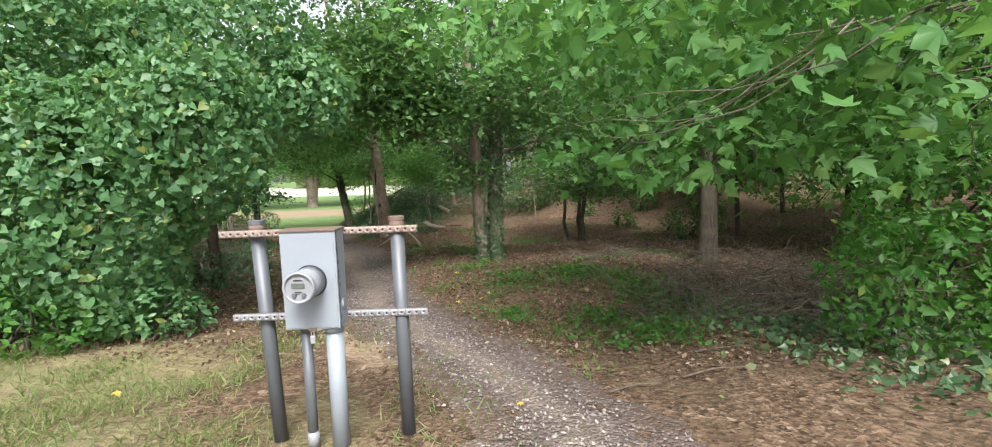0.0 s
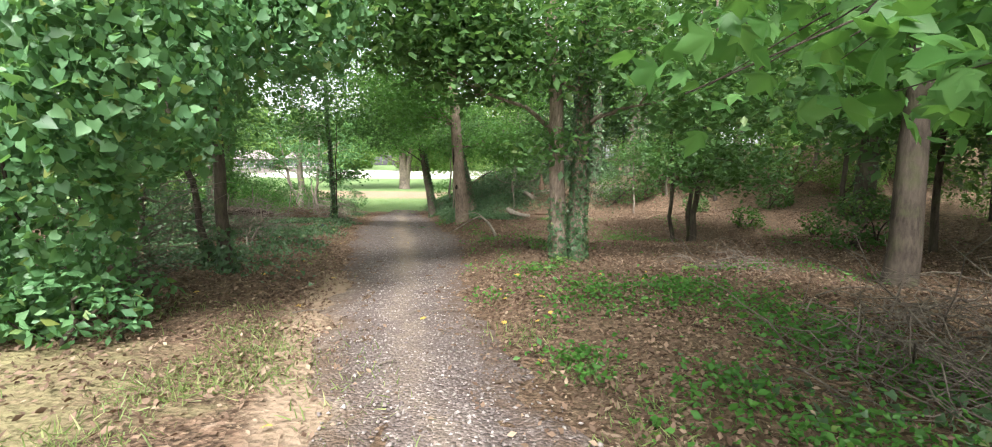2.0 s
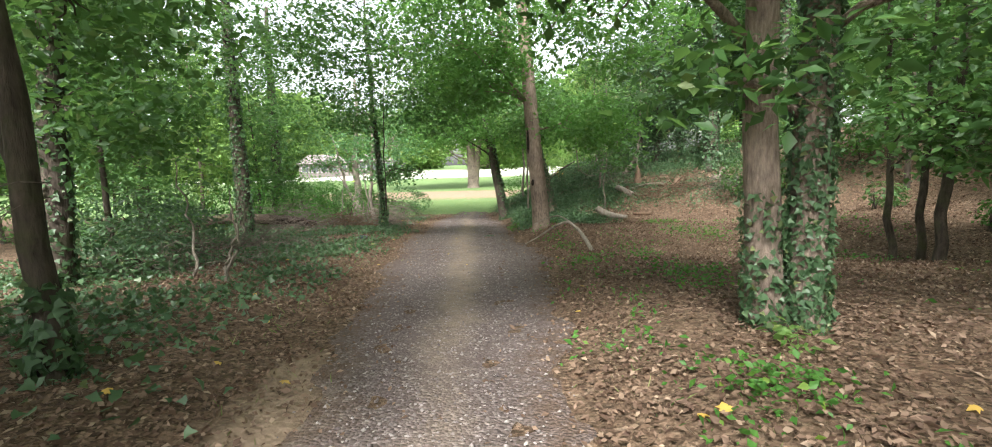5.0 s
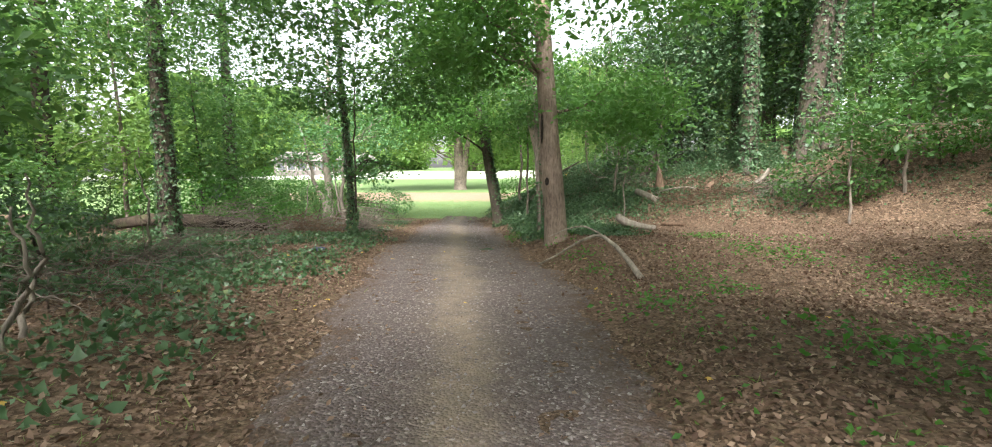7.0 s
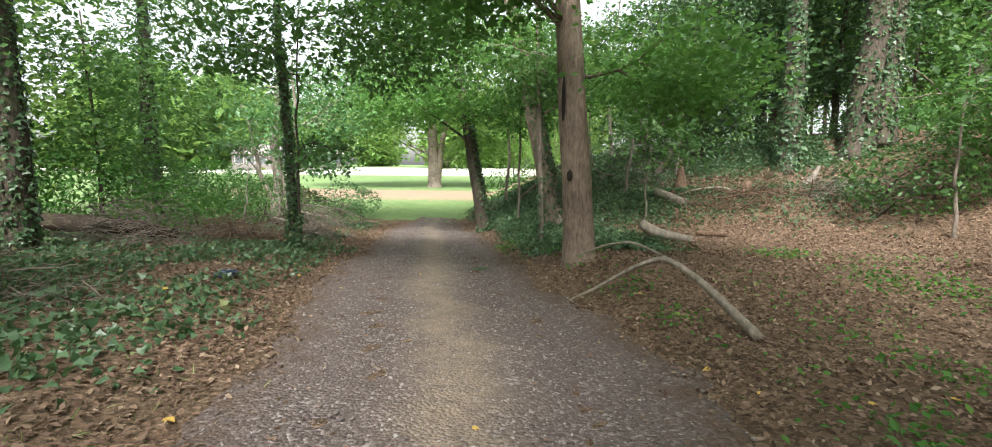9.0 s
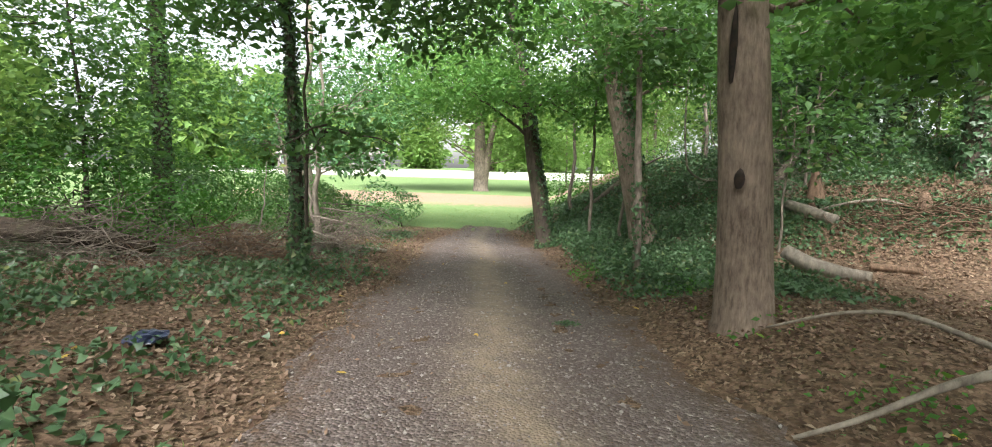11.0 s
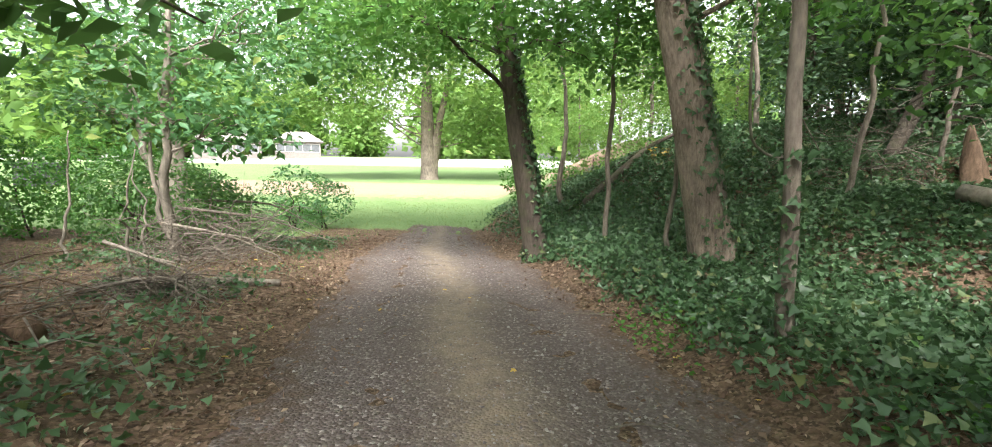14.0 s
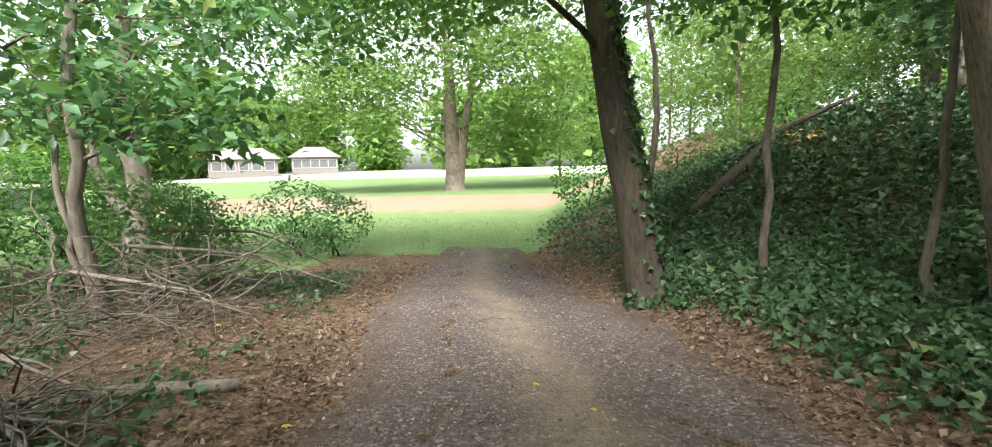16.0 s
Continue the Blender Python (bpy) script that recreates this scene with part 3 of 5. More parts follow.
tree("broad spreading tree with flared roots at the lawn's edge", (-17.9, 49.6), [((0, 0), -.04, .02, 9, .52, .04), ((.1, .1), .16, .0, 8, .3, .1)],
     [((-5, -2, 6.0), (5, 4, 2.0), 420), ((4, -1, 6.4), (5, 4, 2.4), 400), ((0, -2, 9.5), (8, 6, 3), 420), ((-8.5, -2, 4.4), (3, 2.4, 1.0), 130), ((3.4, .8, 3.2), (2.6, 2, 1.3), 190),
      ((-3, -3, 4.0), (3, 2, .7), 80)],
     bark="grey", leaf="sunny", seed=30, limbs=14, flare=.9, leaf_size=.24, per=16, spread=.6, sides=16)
tree("straight ivy-clad tree on top of the bank", (.75, 30.0), [((0, 0), .0, 0, 13, .32, .02)], [((0, 0, 8), (3, 3, 2.5), 160)], bark="dark", ivy=5500, ivy_to=.8, ivy_size=.1, seed=31, sides=14)
tree("massive two-stemmed tree hung with ivy on the bank", (2.6, 30.3), [((0, 0), .07, 0, 13, .4, .03), ((.7, .2), .02, 0, 13, .33, .03)],
     [((0, 0, 8), (3.5, 3, 2.6), 160)], bark="dark", ivy=6500, ivy_to=.8, ivy_size=.1, seed=32, sides=14)
tree("big ivy-clad tree deep in the wood", (-15.0, 20.4), [((0, 0), -.01, .02, 11, .26, .03)], [((0, 0, 6), (3, 3, 2.4), 220)], bark="dark", ivy=3800, seed=33)
tree("leafy tree wrapped in ivy at the wood's rim", (-20.4, 27.9), [((0, 0), .02, .0, 11, .3, .03)], [((0, 0, 5), (2.6, 2.6, 2.4), 240), ((0, 0, 8.5), (3, 3, 2), 120)], bark="dark", ivy=3600, seed=34)
tree("crooked grey tree with low limbs at the lawn's rim", (-18.2, 31.5), [((0, 0), .06, .0, 8, .24, .12), ((.1, 0), -.3, .0, 5, .13, .16)],
     [((0, 0, 5), (2.8, 2.2, 1.8), 120), ((-1.8, 0, 3.4), (1.5, 1.4, .8), 50), ((3, .6, 5.4), (2.6, 2.2, 1.6), 220)], bark="pale", leaf="vine", seed=35, limbs=9)
tree("dark-trunked tree in the shade of the wood", (8.9, 19.95), [((0, 0), .03, 0, 12, .3, .04)], [((0, 0, 5), (3.4, 3, 2), 300), ((0, 0, 9), (3, 3, 2), 100)], bark="dark", ivy=900, ivy_to=.4, seed=36)
tree("dark-trunked tree behind the maple", (4.75, 10.5), [((0, 0), .03, .02, 11, .2, .04)], [((0, 0, 4.8), (3.2, 2.6, 1.8), 320), ((0, 0, 8.6), (3, 3, 2), 120)], bark="dark", leaf="maple", seed=37, shape="maple", leaf_size=.12, per=9)

tree("small dark-leaved tree with drooping twigs beside the brush", (-15.2, 28.7), [((0, 0), .05, -.03, 6, .09, .12), ((.1, 0), -.25, .0, 3.6, .05, .2)],
     [((.9, .2, 2.6), (1.4, 1.1, .6), 70), ((-.4, -.4, 3.7), (1.5, 1.4, .8), 50), ((1.6, .6, 3.9), (1.5, 1.3, .8), 40)], bark="pale", leaf="vine", seed=38, limbs=10, flare=.3)
# added trees: dense dark crowns block light and deepen the background shade
for k, (x, y, h) in enumerate([(7.4, 8.6, 7), (9.2, 12.2, 8), (8.6, 5.6, 6.5), (11.2, 8.0, 9), (-.4, 33.4, 8), (-3.0, 34.6, 7), (2.9, 33.0, 8), (-1.5, 31.8, 6)]):
    tree("dense dark-leaved tree added beside the maple to deepen the shade" if y < 20 else "dense dark-leaved tree added on the crest to deepen the shade", (x, y), [((0, 0), .04, .02, h, .13, .06)],
         [((0, 0, h * .36), (1.9, 1.7, 1.2), 150), ((.3, 0, h * .62), (2.3, 2.1, 1.5), 190), ((0, .2, h * .88), (2.2, 2.0, 1.2), 120)], bark="dark", leaf="ivy", leaf_size=.16, per=14, seed=140 + k, limbs=7)
# split and hole in the bare trunk: flat blobs, inner shade in near-black colour
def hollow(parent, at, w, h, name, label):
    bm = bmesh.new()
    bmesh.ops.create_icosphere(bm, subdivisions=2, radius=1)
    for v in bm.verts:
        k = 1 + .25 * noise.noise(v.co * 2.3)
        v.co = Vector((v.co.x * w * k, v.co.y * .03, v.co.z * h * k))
    ob = part(name, bm, plain_mat("hollow_shade", (.006, .004, .003), (.03, .018, .012), 12, .95), parent, label)
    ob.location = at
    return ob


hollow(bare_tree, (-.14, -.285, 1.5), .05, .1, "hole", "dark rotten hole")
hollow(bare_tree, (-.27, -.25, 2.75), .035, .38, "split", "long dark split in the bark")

# ---------------------------------------------------------------- foreground maple reaching in from the right
def maple():
    g = np.random.default_rng(50)
    bx, by = 5.2, 4.5
    bz = gz(bx, by) - .05
    root = thing("tree", (bx, by, bz), "young maple with large bright green lobed leaves over the drive", "tree", "trees along the drive")
    pts = bend((0, 0, 0), (.2, .3, 9), 14, 0, .05, 4)
    v, f = tube(pts, np.linspace(.17, .04, 14), 12, .05, 1, .4)
    obj("trunk", smooth(np_mesh("trunk", v, f)), BARK["dark"], root)
    # branch tips in the world, and how many leaves hang along each
    tips = [((.62, 4.35, 1.33), 70), ((1.2, 3.9, 1.45), 90), ((1.0, 4.9, 1.5), 90), ((1.5, 5.2, 1.85), 130), ((1.9, 4.2, 1.75), 130), ((2.3, 3.6, 1.65), 90), ((1.6, 4.4, 1.25), 70),
            ((2.6, 5.4, 1.6), 150), ((1.15, 1.75, 2.05), 46), ((1.75, 1.55, 1.98), 42), ((1.15, 2.5, 2.4), 80), ((1.5, 2.6, 2.35), 110), ((.7, 3.4, 2.5), 90), ((2.2, 2.2, 2.3), 110),
            ((.1, 4.0, 2.75), 120), ((1.0, 3.9, 2.7), 160), ((2.0, 3.4, 2.6), 160), ((-.3, 5.2, 3.0), 160), ((.7, 5.4, 2.9), 190), ((1.6, 6.2, 2.5), 220), ((2.6, 6.6, 2.2), 220),
            ((.9, 6.8, 3.2), 240), ((2.2, 7.4, 2.9), 260), ((3.4, 6.4, 2.6), 240), ((3.2, 7.8, 2.0), 240), ((1.6, 8.0, 3.4), 240), ((-.4, 7.0, 3.5), 200), ((.2, 8.4, 3.6), 220),
            ((3.2, 4.2, 2.4), 200), ((3.6, 5.0, 1.7), 180), ((4.2, 6.6, 1.3), 180),
            ((4.6, 7.8, 1.9), 200), ((3.6, 3.2, 1.9), 120), ((3.1, 3.0, 1.45), 70)]
    pl, limbs = [], []
    for i, (tip, n) in enumerate(tips):
        n = int(n * 1.45)
        e = np.array(tip) - (bx, by, bz)
        h = np.clip(e[2] + .25 * np.hypot(e[0], e[1]), .8, 6)
        start = pts[int(np.clip(np.searchsorted(pts[:, 2], h), 1, 12))]
        line = bend(start, e, 9, .06, .12, 100 + i)
        limbs = [tube(line, np.linspace(.013, .003, 9), 5)]
        k = g.choice([4, 5, 6, 7, 8], n, p=[.1, .15, .2, .25, .3])
        p = line[k] + (g.normal(0, 1, (n, 3)) * (.3, .3, .13)) * (.8 + .05 * n ** .5)
        pl.append(p)
        for j in range(3):
            q = p[g.integers(n)]
            limbs.append(tube(bend(line[5 + j], q, 4, .04, .1, i * 7 + j), np.linspace(.006, .002, 4), 4))
        v, f = join(limbs)
        obj("limb", smooth(np_mesh("limb", v, f)), BARK["dark"], root)
    for j in range(5):
        v, f = (tube(bend((-3.3 + .1 * j, -1.9, 2.65), (-4.2 - .12 * j, -.9 + .3 * j, 2.1 + .1 * j), 10, -.1, .25, 300 + j), np.linspace(.007, .002, 10), 5))
        obj("bare_twig", smooth(np_mesh("bare_twig", v, f)), BARK["pale"], root)
    pl = np.concatenate(pl)
    w = pl + (bx, by, bz)
    pl = pl[~((np.abs(w[:, 0] - .2) < .85) & (w[:, 2] < 2.15) & (w[:, 1] < 3.9)) & ~((w[:, 0] < .45) & (w[:, 2] < 2.3)) & ~((w[:, 0] < 3.2) & (w[:, 2] < 1.25))]
    v, f = leaves(pl, .128, "maple", g, .42, .9, .25)
    obj("crown", np_mesh("crown", v, f), GREEN["maple"], root)


maple()


# ---------------------------------------------------------------- vine-smothered thicket at the start
def thicket(label, at, blobs, dens, size, leaf, shape, seed, name="thicket", category="shrub", stems=10, group="", up=.15, droop=.9):
    """A mound of leaves hung over unseen shrubs: leaves lie on the skin and some way inside."""
    g = np.random.default_rng(seed)
    bx, by = at
    bz = gz(bx, by)
    root = thing(name, (bx, by, bz), label, category, group)
    ps, outs = [], []
    for c, r in blobs:
        c, r = np.array(c) - (bx, by, bz), np.array(r)
        n = int(dens * 4 * np.pi * ((r[0] * r[1]) ** 1.6 + (r[0] * r[2]) ** 1.6 + (r[1] * r[2]) ** 1.6) ** (1 / 1.6) / 3 ** (1 / 1.6))
        d = g.normal(0, 1, (n, 3))
        d /= np.linalg.norm(d, axis=1)[:, None]
        bumpy = 1 + .16 * wave(d[:, 0] * 3 + c[0], d[:, 2] * 3 + d[:, 1] * 2, 1.7, seed) + .07 * wave(d[:, 0] * 3, d[:, 2] * 3, 5, seed)
        k = bumpy * (1 - .28 * g.random(n) ** 2.5)
        ps.append(c + d * k[:, None] * r)
        outs.append(d / r * r.min())
    p, o = np.concatenate(ps), np.concatenate(outs)
    ok = p[:, 2] + bz > ground(p[:, 0] + bx, p[:, 1] + by) + .03
    for c, r in blobs:
        q = (p - (np.array(c) - (bx, by, bz))) / np.array(r)
        ok &= np.sum(q * q, 1) > .42
    v, f = leaves(p[ok], size, shape, g, up, droop, .3, o[ok] * 1.1)
    obj("foliage", np_mesh("foliage", v, f), GREEN[leaf], root)
    for i in range(stems):
        c, r = blobs[i % len(blobs)]
        if c[2] - r[2] > gz(c[0], c[1]) + .6:
            continue
        c = np.array(c) - (bx, by, bz)
        a = c[:2] + (-.3, .3) * np.array(r[:2]) + g.normal(0, .15, 2) * r[:2]
        foot = (a[0], a[1], gz(a[0] + bx, a[1] + by) - bz - .05)
        v, f = tube(bend(foot, c + g.normal(0, .35, 3) * r, 8, .1, .3, seed + i), np.linspace(.03, .008, 8), 6)
        obj("stem", smooth(np_mesh("stem", v, f)), BARK["dark"], root)
    return root


thicket("mound of broad heart-shaped vine leaves smothering shrubs", (-5.6, 6.6),
        [((-3.85, 6.5, 2.1), (.95, 1.0, 1.15)), ((-5.3, 6.4, 1.2), (1.25, 1.1, 1.75)), ((-7.3, 6.6, 1.7), (1.7, 1.5, 2.4)), ((-4.3, 7.9, 3.5), (1.6, 1.2, 1.1)),
         ((-6.8, 7.2, 3.7), (1.7, 1.2, 1.0)), ((-2.75, 7.6, 2.75), (.7, .6, .7)), ((-9.6, 6.0, 1.0), (2, 1.5, 1.6))], 300, .083, "vine", "heart", 60, stems=11)
for k, (x, y, r, lf) in enumerate([(-3.2, 32.8, 1.3, "ivy"), (-.8, 32.2, 1.4, "ivy"), (1.6, 32.3, 1.3, "wood"), (-5.4, 35.0, 1.1, "wood"), (3.9, 31.6, 1.4, "wood"), (-7.6, 36.2, 1.0, "sunny"), (-1.9, 31.6, .8, "ivy")]):
    thicket("dark undergrowth on the crest of the bank", (x, y), [((x, y, gz(x, y) + .35), (r, r * .7, .8)), ((x + r * .6, y + .3, gz(x, y) + .7), (r * .7, r * .6, .7))], 110, .1, lf, "plain", 160 + k,
            name="shrub", group="shrubs in the wood", stems=4, up=.4, droop=.4)
thicket("dense broad-leaved shrub at the edge of the drive", (4.6, 4.9), [((4.3, 4.6, .2), (.9, .8, .75)), ((5.6, 5.6, .5), (1.2, 1.2, 1.2)), ((7.2, 6.6, .9), (1.8, 1.6, 1.8))], 170, .1, "weed", "plain", 61, stems=8)
for k, (c, r, lf) in enumerate([((-16.6, 34.4, 1.02), (1.3, 1.0, .9), "vine"), ((-17.8, 36.2, 0.39), (.7, .6, .35), "weed"), ((-16.9, 29.8, 0.88), (1.6, 1.3, 1.0), "wood"),
                                ((6.2, 14.4, 0.57), (.8, .6, .7), "wood"), ((2.0, 26.2, 0.87), (1.3, .9, .8), "wood"), ((4.6, 27.4, 1.38), (1.8, 1.2, .9), "weed"),
                                ((-13.2, 15.5, 0.65), (1.6, 1.4, .9), "ivy"), ((-10.5, 13.2, 0.35), (1.1, .9, .6), "ivy"), ((-17, 17, 1.09), (2.2, 2, 1.5), "wood"),
                                ((9.5, 24, 1.56), (2.6, 2, 1.5), "sunny"), ((12, 17, 1.43), (3, 2.5, 1.6), "sunny"), ((-9.6, 37.5, -1.26), (1.3, 1.2, .8), "weed"),
                                ((-5, 36.5, 0.44), (2, 1.5, 1.0), "sunny"), ((-18.6, 26.2, 1.11), (1.9, 1.2, 1.2), "wood"), ((-22, 29.5, 1.21), (2.2, 1.4, 1.5), "weed"), ((-16.2, 24.6, 0.81), (1.2, .9, .8), "weed"), ((-23.5, 24.5, 1.31), (2.2, 1.5, 1.6), "wood"), ((-19.8, 33.4, 0.98), (1.6, 1.1, 1.0), "wood"), ((-24, 34, 1.38), (2, 1.3, 1.5), "weed"), ((-1.6, 33.5, 0.84), (2.2, 1.5, 1.2), "ivy"), ((-18.5, 23.5, 1.09), (2, 1.5, 1.3), "weed"), ((5.5, 20, .3), (.5, .45, .35), "weed"), ((7, 22, .35), (.6, .5, .45), "wood"), ((4.5, 23, .3), (.5, .45, .35), "wood"), ((9, 20, .4), (.7, .6, .5), "sunny"),
                                ((6.5, 17.3, .3), (.35, .35, .28), "weed"), ((10, 23, .5), (.9, .8, .6), "sunny"), ((-5.2, 7.1, .4), (.6, .45, .38), "vine"), ((-5.7, 5.7, .4), (.75, .5, .42), "weed"), ((-4.4, 6.2, .4), (.45, .4, .32), "vine"),
                                ((-21, 33.5, 1.15), (1.8, 1.4, 1.2), "weed")]):
    c = (c[0], c[1], gz(c[0], c[1]) + max(c[2], .4))
    thicket("low leafy shrub among the trees", c[:2], [(c, r), ((c[0] + r[0] * .7, c[1] + .2, c[2] - .1), (r[0] * .6, r[1] * .8, r[2] * .7))], 120, .1, lf, "plain", 70 + k,
            name="shrub", group="shrubs in the wood", stems=5, up=.4, droop=.4)


# ---------------------------------------------------------------- the woods around
def spread(n, box, apart, g, keep):
    out = []
    for _ in range(n * 60):
        p = (box[0] + (box[1] - box[0]) * g.random(), box[2] + (box[3] - box[2]) * g.random())
        if keep(*p) and all((p[0] - a) ** 2 + (p[1] - b) ** 2 > apart ** 2 for a, b in out):
            out.append(p)
        if len(out) == n:
            break
    return out


def wood_kind(label, seed, h, r, crowns, leaf, bark, size, spread_m, group, ivy=0, per=16):
    return tree(label, (-60 - seed, -40), [((0, 0), .03, .02, h, r, .05)], crowns, leaf, bark, 6, ivy, .6, size, per, spread_m, group=group, seed=seed)


def scatter(kind, places, g, low=.85, high=1.2, sink=.05):
    for i, (x, y) in enumerate(places):
        m = pose(x, y, gz(x, y) - sink, 0, 0, g.random() * 360)
        if i == 0:
            kind.matrix_basis = m
        else:
            ob = copy_thing(kind, m)
            k = low + (high - low) * g.random()
            ob.scale = (k, k, k)


g = np.random.default_rng(90)
under = wood_kind("slim understorey tree in full green leaf", 91, 7, .07, [((0, 0, 3.2), (2, 2, 1.7), 190), ((.3, .2, 5.6), (2, 2, 1.4), 110)], "wood", "dark", .17, .4, "woodland trees", 0, 11)
# the sunlit look of this kind comes from its leaf colour
bright = wood_kind("young tree with sunlight painted into its bright green leaves", 92, 7.5, .08, [((0, 0, 3.2), (2.3, 2.3, 2.0), 220), ((.3, .2, 6), (2.2, 2.2, 1.6), 120)], "sunny", "grey", .185, .42, "woodland trees", 0, 11)
tall = wood_kind("tall woodland tree with a high crown", 93, 15, .24, [((0, 0, 6.5), (3.2, 3.2, 2.2), 210), ((0, 0, 10.5), (3.6, 3.6, 3), 260)], "wood", "dark", .28, .55, "woodland trees", 400, 9)
off = lambda x, y: x > np.interp(y, PY, PR) + 3.2 or x < np.interp(y, PY, PL) - 3.6
scatter(under, spread(6, (-28, -14, 9, 27), 4.2, g, off) + spread(16, (5, 22, 7, 34), 3, g, off) + spread(6, (-3, 14, 33, 44), 3, g, off) + [(-12.5, 14.5), (7, 13.5)], g)
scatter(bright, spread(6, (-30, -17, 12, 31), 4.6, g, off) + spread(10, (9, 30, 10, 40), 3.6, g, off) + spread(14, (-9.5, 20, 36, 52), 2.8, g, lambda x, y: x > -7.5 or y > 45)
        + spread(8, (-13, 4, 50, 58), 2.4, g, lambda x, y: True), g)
# last four listed: unseen trees behind the start, added for bounced light
scatter(tall, spread(5, (-34, -21, 6, 26), 6, g, off) + spread(14, (6, 34, 5, 56), 5, g, off) + spread(6, (-2, 22, 34, 60), 5, g, off) + [(-24, -22), (22, -20), (8, -34), (-9, -36)], g)
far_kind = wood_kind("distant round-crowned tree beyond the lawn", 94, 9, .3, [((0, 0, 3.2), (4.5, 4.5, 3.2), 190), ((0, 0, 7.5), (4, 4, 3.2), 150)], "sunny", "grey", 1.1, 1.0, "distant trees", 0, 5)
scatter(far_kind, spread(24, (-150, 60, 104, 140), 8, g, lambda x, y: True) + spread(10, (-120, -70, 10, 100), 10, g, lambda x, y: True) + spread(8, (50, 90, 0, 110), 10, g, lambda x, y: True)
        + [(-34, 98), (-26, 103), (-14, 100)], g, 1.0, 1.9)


# ---------------------------------------------------------------- meter stand
def box_bm(bm, lo, hi, bevel=0.0):
    m = Matrix.Translation([(a + b) / 2 for a, b in zip(lo, hi)]) @ Matrix.Diagonal([b - a for a, b in zip(lo, hi)] + [1])
    r = bmesh.ops.create_cube(bm, size=1, matrix=m)
    if bevel:
        es = list({e for v in r["verts"] for e in v.link_edges})
        bmesh.ops.bevel(bm, geom=es, offset=bevel, segments=2, affect="EDGES", profile=.6)


def cyl_bm(bm, a, b, r1, r2=None, sides=24, caps=True):
    a, b = Vector(a), Vector(b)
    q = (b - a).to_track_quat("Z", "Y").to_matrix().to_4x4()
    bmesh.ops.create_cone(bm, cap_ends=caps, segments=sides, radius1=r1, radius2=r1 if r2 is None else r2, depth=(b - a).length,
                          matrix=Matrix.Translation((a + b) / 2) @ q)


def painted_metal(name, a, c, rust, rough=.45, metal=.3, amount=.62):
    m, t, b = material(name)
    v = coords(t)
    n1, n2 = noise_tex(t, v, 5, 6, .6), noise_tex(t, v, 28, 6, .75)
    col = mix(t, n1, a, c)
    col = mix(t, ramp(t, n2, [(amount, (0, 0, 0)), (amount + .1, (1, 1, 1))]), col, rust)
    t.links.new(col, b.inputs["Base Color"])
    b.inputs["Roughness"].default_value, b.inputs["Metallic"].default_value = rough, metal
    bump(t, b, n2, .08, .004)
    return m


GALV = painted_metal("galvanised_pipe", (.08, .088, .1), (.13, .14, .155), (.1, .085, .075), .5, .25, .64)
PAINT = painted_metal("grey_enamel", (.21, .235, .275), (.27, .3, .34), (.13, .13, .14), .42, .05, .66)
RUST = painted_metal("rusted_steel", (.11, .07, .055), (.2, .14, .115), (.3, .27, .25), .8, .2, .6)
WORN = painted_metal("rusted_channel_steel", (.22, .16, .135), (.33, .27, .24), (.16, .085, .055), .7, .2, .54)
RAIL = painted_metal("worn_channel_steel", (.22, .225, .24), (.3, .3, .315), (.18, .1, .07), .55, .3, .56)
PLASTIC = painted_metal("grey_plastic", (.2, .215, .235), (.245, .255, .275), (.4, .4, .4), .35, 0, .8)
DARK = plain_mat("dark_plastic", (.012, .012, .014), (.03, .03, .034), 6, .5)
LCD = plain_mat("display_grey", (.07, .08, .07), (.1, .115, .1), 20, .3)
TRIM_METAL = painted_metal("bright_steel", (.4, .4, .41), (.5, .5, .5), (.3, .28, .26), .4, .5, .7)


def channel(x0, x1, z, y, h=.041, d=.036):
    """A strut channel: a front web with a row of round holes, and two flanges behind."""
    pitch, r = .0476, .0072
    n = int((x1 - x0) / pitch)
    x0 = (x0 + x1 - n * pitch) / 2
    vs, fs = [], []
    for i in range(n):
        cx = x0 + (i + .5) * pitch
        w, hh = pitch / 2, h / 2
        outer = [(w, 0), (w, hh), (0, hh), (-w, hh), (-w, 0), (-w, -hh), (0, -hh), (w, -hh)]
        o = len(vs)
        vs += [(cx + a, y, z + b) for a, b in outer]
        vs += [(cx + r * math.cos(k * math.pi / 4), y, z + r * math.sin(k * math.pi / 4)) for k in range(8)]
        vs += [(cx + r * math.cos(k * math.pi / 4), y + .003, z + r * math.sin(k * math.pi / 4)) for k in range(8)]
        for k in range(8):
            j = (k + 1) % 8
            fs += [(o + k, o + j, o + 8 + j, o + 8 + k), (o + 8 + k, o + 8 + j, o + 16 + j, o + 16 + k)]
    xa, xb = x0, x0 + n * pitch
    for s in (-1, 1):
        o = len(vs)
        zz = z + s * h / 2
        vs += [(xa, y, zz), (xb, y, zz), (xb, y + d, zz), (xa, y + d, zz), (xa, y + d, zz - s * .009), (xb, y + d, zz - s * .009)]
        fs += [(o, o + 1, o + 2, o + 3), (o + 3, o + 2, o + 5, o + 4)]
    return np.array(vs), np.array(fs)


